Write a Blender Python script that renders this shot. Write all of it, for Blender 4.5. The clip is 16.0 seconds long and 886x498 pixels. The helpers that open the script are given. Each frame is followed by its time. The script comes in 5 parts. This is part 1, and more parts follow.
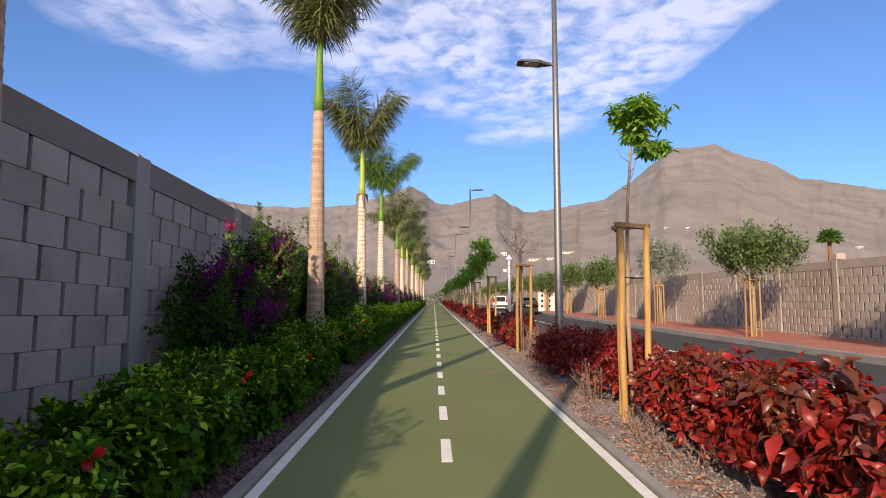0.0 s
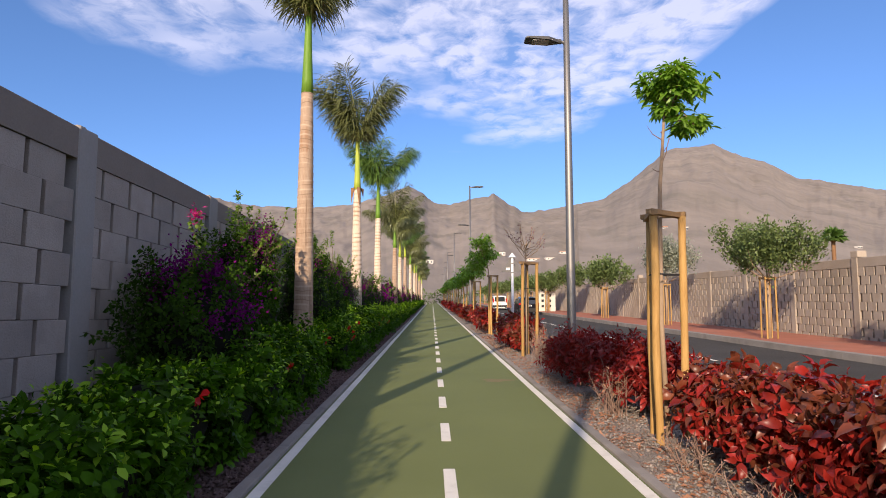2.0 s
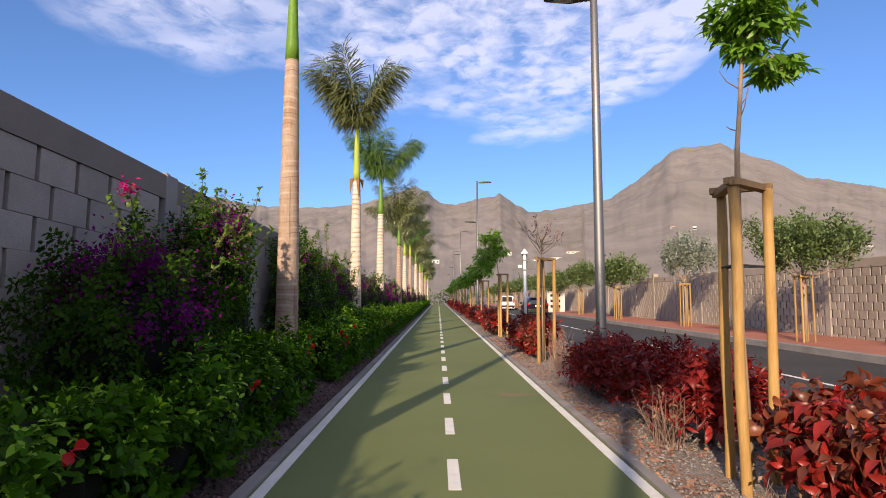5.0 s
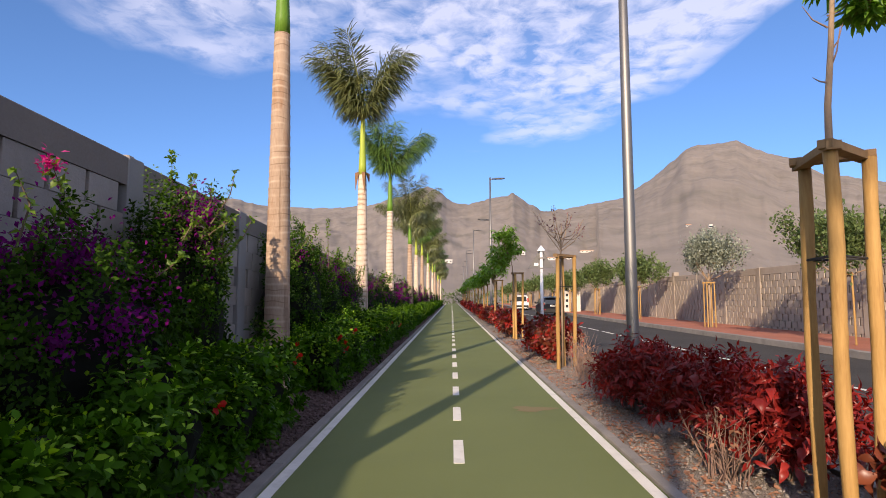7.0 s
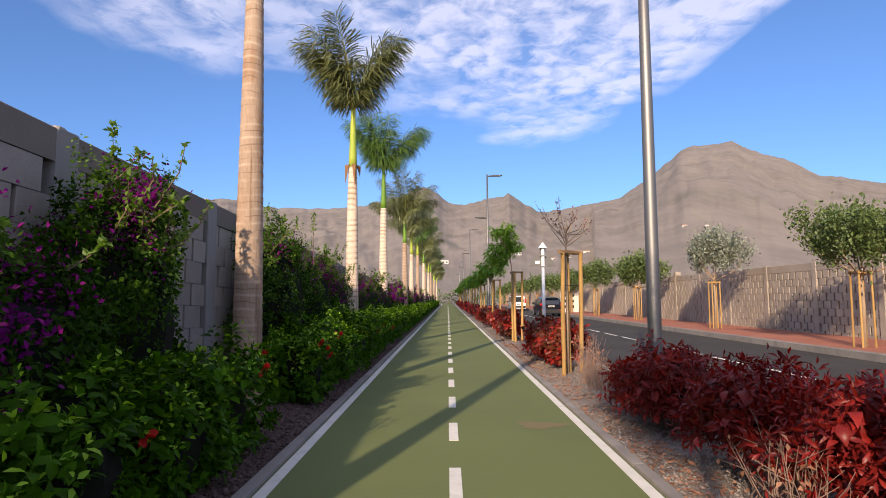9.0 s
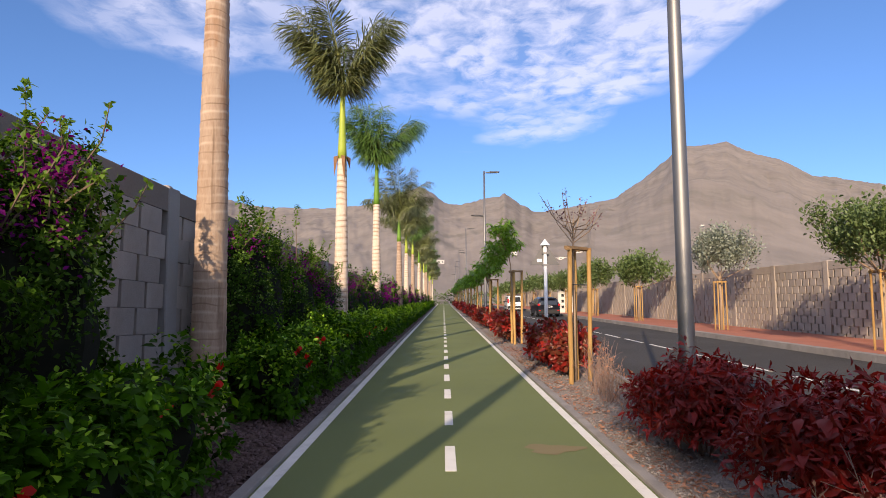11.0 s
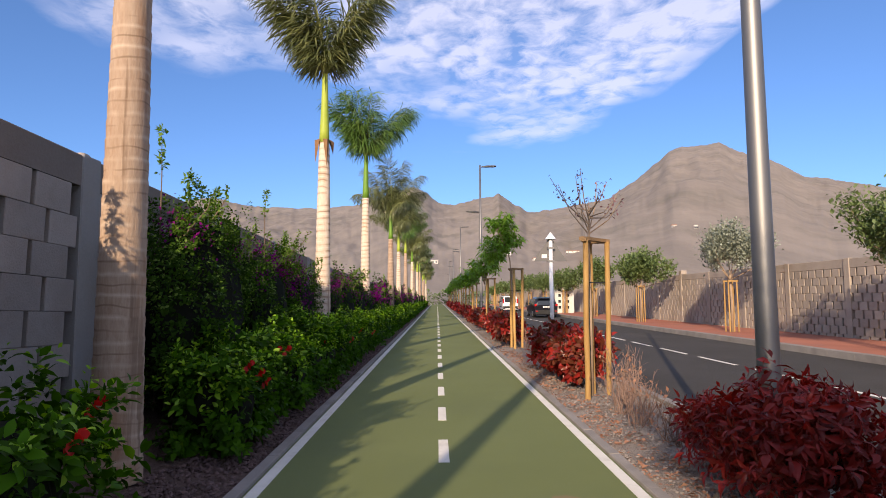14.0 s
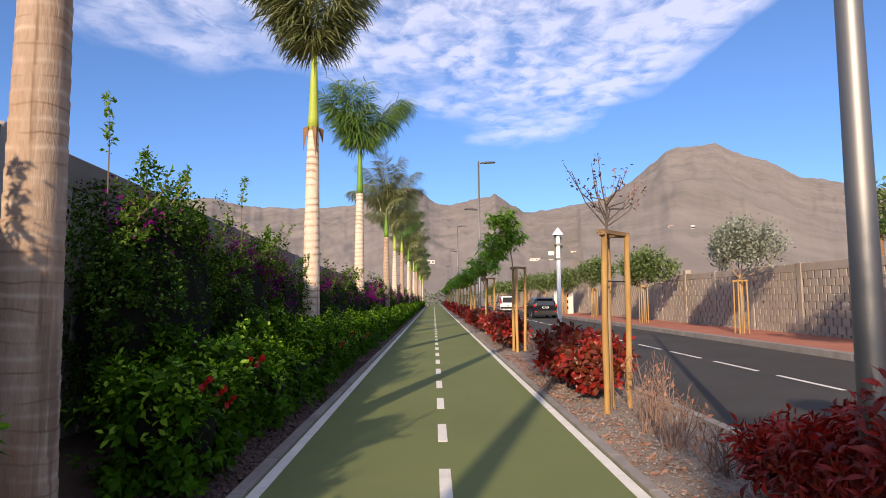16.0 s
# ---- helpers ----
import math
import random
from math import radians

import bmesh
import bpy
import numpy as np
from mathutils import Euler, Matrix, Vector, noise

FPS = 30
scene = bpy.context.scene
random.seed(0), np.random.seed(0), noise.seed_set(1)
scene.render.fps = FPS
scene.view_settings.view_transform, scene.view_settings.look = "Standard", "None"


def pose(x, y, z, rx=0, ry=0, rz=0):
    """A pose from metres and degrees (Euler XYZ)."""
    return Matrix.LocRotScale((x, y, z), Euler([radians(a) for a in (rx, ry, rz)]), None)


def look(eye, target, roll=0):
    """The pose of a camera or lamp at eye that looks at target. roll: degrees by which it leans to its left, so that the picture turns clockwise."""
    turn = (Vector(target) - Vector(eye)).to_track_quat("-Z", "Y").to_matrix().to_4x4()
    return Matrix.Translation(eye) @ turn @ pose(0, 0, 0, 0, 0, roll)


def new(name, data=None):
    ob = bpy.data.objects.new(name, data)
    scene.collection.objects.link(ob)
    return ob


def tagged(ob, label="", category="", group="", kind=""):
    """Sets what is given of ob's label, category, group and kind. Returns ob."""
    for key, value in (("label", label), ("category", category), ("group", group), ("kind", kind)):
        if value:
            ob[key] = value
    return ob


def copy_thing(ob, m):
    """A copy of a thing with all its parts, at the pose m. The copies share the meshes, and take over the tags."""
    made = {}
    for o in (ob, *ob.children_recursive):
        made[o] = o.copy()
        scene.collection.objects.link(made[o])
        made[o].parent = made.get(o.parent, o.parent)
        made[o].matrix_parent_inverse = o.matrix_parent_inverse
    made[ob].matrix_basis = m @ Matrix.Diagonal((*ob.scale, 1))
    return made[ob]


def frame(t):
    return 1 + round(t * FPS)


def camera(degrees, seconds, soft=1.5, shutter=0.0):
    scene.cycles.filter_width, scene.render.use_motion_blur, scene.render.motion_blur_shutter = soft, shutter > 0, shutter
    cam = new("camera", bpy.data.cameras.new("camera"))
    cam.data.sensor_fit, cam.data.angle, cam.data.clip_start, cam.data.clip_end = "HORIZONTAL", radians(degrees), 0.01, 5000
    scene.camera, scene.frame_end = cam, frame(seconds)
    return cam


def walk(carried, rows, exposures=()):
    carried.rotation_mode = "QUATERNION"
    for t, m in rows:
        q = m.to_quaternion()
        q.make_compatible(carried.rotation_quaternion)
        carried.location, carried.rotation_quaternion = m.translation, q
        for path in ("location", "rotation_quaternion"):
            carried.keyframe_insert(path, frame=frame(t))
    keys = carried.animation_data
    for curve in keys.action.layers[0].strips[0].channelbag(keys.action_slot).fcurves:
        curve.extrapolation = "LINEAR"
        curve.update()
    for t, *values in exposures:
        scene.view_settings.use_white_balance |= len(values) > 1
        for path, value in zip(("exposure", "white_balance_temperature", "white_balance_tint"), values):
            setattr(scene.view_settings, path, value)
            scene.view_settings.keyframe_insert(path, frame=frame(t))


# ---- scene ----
cam = camera(74.0, 16.0, soft=0.95)
METRES, EYE, TILT, LEAN, TURN = 8.4, 1.47, 0.0, 0.0, -0.9
ROWS = [
    (0.0, 0.0, 0.0, 0.0, 0.0, 4.76, 0.05),
    (0.5, -0.0022, 0.0316, 0.0004, -0.07, 4.75, 0.03),
    (1.0, -0.0039, 0.0636, 0.0024, -0.1, 4.75, 0.07),
    (1.5, -0.0045, 0.0935, -0.0001, -0.12, 4.77, 0.09),
    (2.0, -0.005, 0.1278, 0.0003, -0.16, 4.75, 0.07),
    (2.5, -0.0053, 0.1569, 0.0006, -0.16, 4.75, 0.08),
    (3.0, -0.0068, 0.1902, -0.0008, -0.16, 4.75, 0.07),
    (5.5, -0.0054, 0.3458, 0.0003, 0.92, 4.76, 0.09),
    (6.0, -0.0051, 0.3785, 0.0033, 1.52, 4.73, 0.14),
    (6.5, -0.0032, 0.4077, 0.0007, 1.8, 4.77, 0.21),
    (7.0, 0.0003, 0.4411, 0.0018, 1.73, 4.74, 0.23),
    (7.5, 0.001, 0.4705, 0.0027, 1.64, 4.75, 0.28),
    (8.0, 0.0005, 0.5024, 0.0002, 1.54, 4.77, 0.24),
    (8.5, -0.0016, 0.5323, 0.0025, 1.46, 4.74, 0.25),
    (9.0, -0.0009, 0.5627, 0.0005, 1.36, 4.8, 0.28),
    (11.5, -0.0036, 0.7194, 0.0025, 0.85, 4.79, 0.3),
    (12.0, -0.0031, 0.7525, -0.0005, 0.76, 4.78, 0.32),
    (12.5, -0.0022, 0.7831, 0.0007, 0.65, 4.76, 0.33),
    (13.0, -0.003, 0.8141, -0.0011, 0.54, 4.79, 0.28),
    (13.5, -0.0043, 0.8442, 0.0003, 0.44, 4.78, 0.29),
    (14.0, -0.006, 0.8751, 0.0022, 0.34, 4.8, 0.28),
    (14.5, -0.0067, 0.9043, 0.0019, 0.26, 4.82, 0.28),
    (15.0, -0.0077, 0.9371, 0.004, 0.16, 4.8, 0.26),
    (15.5, -0.0096, 0.9655, 0.0022, 0.08, 4.83, 0.25),
    (16.0, -0.012, 0.9978, 0.0032, -0.0, 4.82, 0.28),
]
walk(cam, [(t, pose(0, 0, EYE, TILT, LEAN, TURN) @ pose(METRES * x, METRES * y, METRES * z, 90 + pitch, roll, yaw)) for t, x, y, z, yaw, pitch, roll in ROWS],
     [(0.0, 0.48, 6250, 18), (16.0, 0.48, 6250, 18)])

# ---- light ----
SUN_AZ, SUN_EL = 197.5, 21.3      # where the sun stands: degrees clockwise from +y, and above the horizon
SUNWARD = Vector((math.sin(radians(SUN_AZ)) * math.cos(radians(SUN_EL)),
                  math.cos(radians(SUN_AZ)) * math.cos(radians(SUN_EL)), math.sin(radians(SUN_EL))))
sun = new("sun", bpy.data.lights.new("sun", "SUN"))
sun.data.energy, sun.data.angle, sun.data.color = 5.0, radians(0.6), (1.0, 0.80, 0.54)
sun.matrix_world = look(SUNWARD * 60, (0, 0, 0))


def make_world():
    world = bpy.data.worlds.new("evening_sky")
    scene.world = world
    world.use_nodes = True
    nt = world.node_tree
    nt.nodes.clear()
    N, L = nt.nodes.new, nt.links.new
    sky = N("ShaderNodeTexSky")
    sky.sky_type, sky.sun_disc = "NISHITA", False
    sky.sun_elevation, sky.sun_rotation = radians(SUN_EL), radians(SUN_AZ)
    sky.air_density, sky.dust_density, sky.ozone_density = 1.0, 0.2, 4.8

    def maths(op, a, b=None, clamp=False):
        n = N("ShaderNodeMath")
        n.operation, n.use_clamp = op, clamp
        for i, v in enumerate((a, b)):
            if v is None:
                continue
            if isinstance(v, (int, float)):
                n.inputs[i].default_value = v
            else:
                L(v, n.inputs[i])
        return n.outputs[0]

    # high cloudlets on a flat layer overhead
    tc, sep = N("ShaderNodeTexCoord"), N("ShaderNodeSeparateXYZ")
    L(tc.outputs["Generated"], sep.inputs[0])
    up = maths("MAXIMUM", sep.outputs[2], 0.03)
    u, v = maths("DIVIDE", sep.outputs[0], up), maths("DIVIDE", sep.outputs[1], up)
    com = N("ShaderNodeCombineXYZ")
    L(u, com.inputs[0]), L(v, com.inputs[1])
    ripple = N("ShaderNodeMapping")
    ripple.inputs["Rotation"].default_value = (0, 0, radians(4))
    ripple.inputs["Scale"].default_value = (6.8, 5.6, 1)
    L(com.outputs[0], ripple.inputs[0])
    fine = N("ShaderNodeTexNoise")
    fine.inputs["Scale"].default_value, fine.inputs["Detail"].default_value, fine.inputs["Roughness"].default_value = 1.2, 5.0, 0.62
    fine.inputs["Distortion"].default_value = 0.4
    L(ripple.outputs[0], fine.inputs["Vector"])
    sway = N("ShaderNodeMix")            # the cells of the cloudlets, bent by the noise
    sway.data_type, sway.blend_type = "RGBA", "ADD"
    sway.inputs[0].default_value = 0.9
    L(ripple.outputs[0], sway.inputs[6]), L(fine.outputs[1], sway.inputs[7])
    cells = N("ShaderNodeTexVoronoi")
    cells.feature = "SMOOTH_F1"
    cells.inputs["Scale"].default_value, cells.inputs["Smoothness"].default_value = 1.25, 0.7
    L(sway.outputs[2], cells.inputs["Vector"])
    wide = N("ShaderNodeTexNoise")
    wide.inputs["Scale"].default_value, wide.inputs["Detail"].default_value = 1.6, 2.0
    L(com.outputs[0], wide.inputs["Vector"])
    reach = N("ShaderNodeValToRGB")      # how far out the cloud field reaches, by its sideways place
    reach.color_ramp.interpolation = "EASE"
    for i, (place, value) in enumerate(((0.0, 0.34), (0.1, 0.46), (0.25, 0.54), (0.45, 0.66), (0.6, 0.76), (0.76, 0.78), (0.835, 0.58), (0.90, 0.15))):
        e = reach.color_ramp.elements[i] if i < 2 else reach.color_ramp.elements.new(place)
        e.position, e.color = place, (value, value, value, 1)
    L(maths("DIVIDE", maths("ADD", u, 1.6), 3.2, True), reach.inputs[0])
    edge = maths("SUBTRACT", maths("MULTIPLY", reach.outputs[0], 5.0), v)
    edge = maths("ADD", edge, maths("MULTIPLY", maths("SUBTRACT", wide.outputs[0], 0.5), 3.0))
    field = maths("MULTIPLY", edge, 0.9, True)
    puff = maths("SUBTRACT", maths("MULTIPLY", fine.outputs[0], 1.25), maths("MULTIPLY", cells.outputs[0], 0.42))
    dens = maths("MULTIPLY", maths("SUBTRACT", maths("ADD", puff, maths("MULTIPLY", wide.outputs[0], 0.5)), 0.43), 2.6, True)
    cover = maths("MULTIPLY", maths("MULTIPLY", field, maths("ADD", maths("MULTIPLY", dens, 0.88), 0.12)), 0.62)
    mixer = N("ShaderNodeMix")
    mixer.data_type = "RGBA"
    L(cover, mixer.inputs[0])
    tint = N("ShaderNodeMix")
    tint.data_type, tint.blend_type = "RGBA", "MULTIPLY"
    tint.inputs[0].default_value = 1.0
    L(sky.outputs[0], tint.inputs[6])
    low_air = N("ShaderNodeValToRGB")    # clear dry air keeps its blue down to the hills
    low_air.color_ramp.elements[0].position, low_air.color_ramp.elements[0].color = 0.12, (0.775, 0.885, 1.05, 1)
    low_air.color_ramp.elements[1].position, low_air.color_ramp.elements[1].color = 0.42, (0.915, 0.975, 1.06, 1)
    L(sep.outputs[2], low_air.inputs[0]), L(low_air.outputs[0], tint.inputs[7])
    L(tint.outputs[2], mixer.inputs[6])
    mixer.inputs[7].default_value = CLOUD
    bg, out = N("ShaderNodeBackground"), N("ShaderNodeOutputWorld")
    bg.inputs["Strength"].default_value = SKY
    L(mixer.outputs[2], bg.inputs[0])
    L(bg.outputs[0], out.inputs[0])


SKY, CLOUD = 0.113, (6.8, 6.7, 7.3, 1)
make_world()

# ---- materials ----
def surface(name, low, high, rough=0.8, big=0.6, fine=30.0, bump=0.3, grain=0.35, metal=0.0, spec=0.16, stain=None,
            stain_scale=0.4, stain_amount=0.5, space="Position", stretch=(1, 1, 1), vary=0.0, depth=0.01):
    """A matt surface that wanders between two colours at a large and a fine scale, with relief and optional stains."""
    m = bpy.data.materials.new(name)
    m.use_nodes = True
    nt = m.node_tree
    N, L = nt.nodes.new, nt.links.new
    bsdf = nt.nodes["Principled BSDF"]
    if space == "Position":
        co = N("ShaderNodeNewGeometry").outputs["Position"]
    else:
        co = N("ShaderNodeTexCoord").outputs["Object"]
    mp = N("ShaderNodeMapping")
    mp.inputs["Scale"].default_value = stretch
    L(co, mp.inputs[0])

    def cloud(scale, detail):
        n = N("ShaderNodeTexNoise")
        n.inputs["Scale"].default_value, n.inputs["Detail"].default_value, n.inputs["Roughness"].default_value = scale, detail, 0.6
        L(mp.outputs[0], n.inputs["Vector"])
        return n.outputs[0]
    a, b = cloud(big, 4), cloud(fine, 5)
    mixv = N("ShaderNodeMix")
    mixv.data_type = "FLOAT"
    mixv.inputs[0].default_value = grain
    L(a, mixv.inputs[2]), L(b, mixv.inputs[3])
    spread = N("ShaderNodeMapRange")
    spread.inputs[1].default_value, spread.inputs[2].default_value = 0.3, 0.7
    L(mixv.outputs[0], spread.inputs[0])
    col = N("ShaderNodeMix")
    col.data_type = "RGBA"
    col.inputs[6].default_value, col.inputs[7].default_value = (*low, 1), (*high, 1)
    L(spread.outputs[0], col.inputs[0])
    last = col.outputs[2]
    if stain:
        s, lim, st = cloud(stain_scale, 6), N("ShaderNodeMapRange"), N("ShaderNodeMix")
        lim.inputs[1].default_value, lim.inputs[2].default_value, lim.inputs[4].default_value = 0.52, 0.68, stain_amount
        st.data_type = "RGBA"
        st.inputs[7].default_value = (*stain, 1)
        L(s, lim.inputs[0]), L(lim.outputs[0], st.inputs[0]), L(last, st.inputs[6])
        last = st.outputs[2]
    if vary:
        inf, hsv, mr = N("ShaderNodeObjectInfo"), N("ShaderNodeHueSaturation"), N("ShaderNodeMapRange")
        mr.inputs[3].default_value, mr.inputs[4].default_value = 1 - vary, 1 + vary
        L(inf.outputs["Random"], mr.inputs[0]), L(mr.outputs[0], hsv.inputs["Value"]), L(last, hsv.inputs["Color"])
        last = hsv.outputs[0]
    L(last, bsdf.inputs["Base Color"])
    bsdf.inputs["Roughness"].default_value, bsdf.inputs["Metallic"].default_value = rough, metal
    bsdf.inputs["Specular IOR Level"].default_value = spec
    if bump:
        bp = N("ShaderNodeBump")
        bp.inputs["Strength"].default_value, bp.inputs["Distance"].default_value = bump, depth
        L(b, bp.inputs["Height"]), L(bp.outputs[0], bsdf.inputs["Normal"])
    return m


def leafy(name, low, high, third=None, rough=0.5, through_light=0.3, spec=0.35):
    """A leaf that differs from its neighbours and lets some light through."""
    m = bpy.data.materials.new(name)
    m.use_nodes = True
    nt = m.node_tree
    N, L = nt.nodes.new, nt.links.new
    bsdf, out = nt.nodes["Principled BSDF"], nt.nodes["Material Output"]
    ramp = N("ShaderNodeValToRGB")
    ramp.color_ramp.elements[0].color, ramp.color_ramp.elements[1].color = (*low, 1), (*high, 1)
    if third:
        ramp.color_ramp.elements[1].position = 0.8
        ramp.color_ramp.elements.new(1.0).color = (*third, 1)
    geo, inf, add, frac = N("ShaderNodeNewGeometry"), N("ShaderNodeObjectInfo"), N("ShaderNodeMath"), N("ShaderNodeMath")
    frac.operation = "FRACT"
    L(geo.outputs["Random Per Island"], add.inputs[0]), L(inf.outputs["Random"], add.inputs[1]), L(add.outputs[0], frac.inputs[0])
    ns = N("ShaderNodeTexNoise")
    ns.inputs["Scale"].default_value, ns.inputs["Detail"].default_value = 2.2, 2
    L(geo.outputs["Position"], ns.inputs["Vector"])
    mx = N("ShaderNodeMix")
    mx.data_type = "FLOAT"
    mx.inputs[0].default_value = 0.4
    L(frac.outputs[0], mx.inputs[2]), L(ns.outputs[0], mx.inputs[3])
    L(mx.outputs[0], ramp.inputs[0])
    L(ramp.outputs[0], bsdf.inputs["Base Color"])
    bsdf.inputs["Roughness"].default_value, bsdf.inputs["Specular IOR Level"].default_value = rough, spec
    tr, ms, br = N("ShaderNodeBsdfTranslucent"), N("ShaderNodeMixShader"), N("ShaderNodeHueSaturation")
    br.inputs["Value"].default_value, br.inputs["Saturation"].default_value = 1.5, 1.1
    L(ramp.outputs[0], br.inputs["Color"]), L(br.outputs[0], tr.inputs[0])
    ms.inputs[0].default_value = through_light
    L(bsdf.outputs[0], ms.inputs[1]), L(tr.outputs[0], ms.inputs[2]), L(ms.outputs[0], out.inputs[0])
    return m


def ringed(name, low, high, patch, ring, every, width, strength, pale):
    """Palm bark: blotched and streaked, with broken leaf-scar rings round it."""
    m = surface(name, low, high, rough=0.85, big=1.1, fine=11.0, bump=0.6, grain=0.45, space="Object", stretch=(4.0, 4.0, 0.9), stain=patch, stain_scale=0.9, stain_amount=0.75)
    nt = m.node_tree
    N, L = nt.nodes.new, nt.links.new
    bsdf = nt.nodes["Principled BSDF"]
    old = bsdf.inputs["Base Color"].links[0].from_socket
    tc, sep = N("ShaderNodeTexCoord"), N("ShaderNodeSeparateXYZ")
    warp, gaps = N("ShaderNodeTexNoise"), N("ShaderNodeTexNoise")
    L(tc.outputs["Object"], sep.inputs[0]), L(tc.outputs["Object"], warp.inputs["Vector"]), L(tc.outputs["Object"], gaps.inputs["Vector"])
    warp.inputs["Scale"].default_value, gaps.inputs["Scale"].default_value = 2.2, 3.6
    bend, wrap = N("ShaderNodeMath"), N("ShaderNodeMath")
    bend.operation, wrap.operation = "MULTIPLY_ADD", "PINGPONG"
    bend.inputs[1].default_value = 0.16
    L(warp.outputs[0], bend.inputs[0]), L(sep.outputs[2], bend.inputs[2])
    wrap.inputs[1].default_value = every / 2
    L(bend.outputs[0], wrap.inputs[0])
    line, keep, both, mx = N("ShaderNodeMapRange"), N("ShaderNodeMapRange"), N("ShaderNodeMath"), N("ShaderNodeMix")
    line.inputs[1].default_value, line.inputs[2].default_value, line.inputs[3].default_value, line.inputs[4].default_value = width, 0.0, 0.0, strength
    keep.inputs[1].default_value, keep.inputs[2].default_value = 0.36, 0.56
    both.operation = "MULTIPLY"
    L(wrap.outputs[0], line.inputs[0]), L(gaps.outputs[0], keep.inputs[0])
    L(line.outputs[0], both.inputs[0]), L(keep.outputs[0], both.inputs[1])
    mx.data_type = "RGBA"
    mx.inputs[7].default_value = (*ring, 1)
    # a pale lip beside each scar, and a few upright cracks
    lip, lipmix = N("ShaderNodeMapRange"), N("ShaderNodeMix")
    lip.inputs[1].default_value, lip.inputs[2].default_value, lip.inputs[4].default_value = every * 0.36, every * 0.5, 0.55
    lipmix.data_type = "RGBA"
    lipmix.inputs[7].default_value = (*pale, 1)
    thin = N("ShaderNodeMath")
    thin.operation = "MULTIPLY"
    L(wrap.outputs[0], lip.inputs[0]), L(lip.outputs[0], thin.inputs[0]), L(keep.outputs[0], thin.inputs[1])
    L(thin.outputs[0], lipmix.inputs[0]), L(old, lipmix.inputs[6])
    stretch, crack, slit, split = N("ShaderNodeMapping"), N("ShaderNodeTexNoise"), N("ShaderNodeMapRange"), N("ShaderNodeMix")
    stretch.inputs["Scale"].default_value = (9.0, 9.0, 0.35)
    crack.inputs["Scale"].default_value, crack.inputs["Detail"].default_value = 1.0, 3.0
    slit.inputs[1].default_value, slit.inputs[2].default_value, slit.inputs[4].default_value = 0.64, 0.70, 0.6
    split.data_type = "RGBA"
    split.inputs[7].default_value = (*[c * 0.75 for c in ring], 1)
    L(tc.outputs["Object"], stretch.inputs[0]), L(stretch.outputs[0], crack.inputs["Vector"]), L(crack.outputs[0], slit.inputs[0])
    L(slit.outputs[0], split.inputs[0]), L(lipmix.outputs[2], split.inputs[6])
    L(both.outputs[0], mx.inputs[0]), L(split.outputs[2], mx.inputs[6]), L(mx.outputs[2], bsdf.inputs["Base Color"])
    return m


def glossy(name, color, rough, metal=0.0, spec=0.5, coat=0.0):
    m = surface(name, [c * 0.92 for c in color], color, rough=rough, metal=metal, spec=spec, bump=0.05, space="Object", big=2.0, fine=60)
    m.node_tree.nodes["Principled BSDF"].inputs["Coat Weight"].default_value = coat
    return m


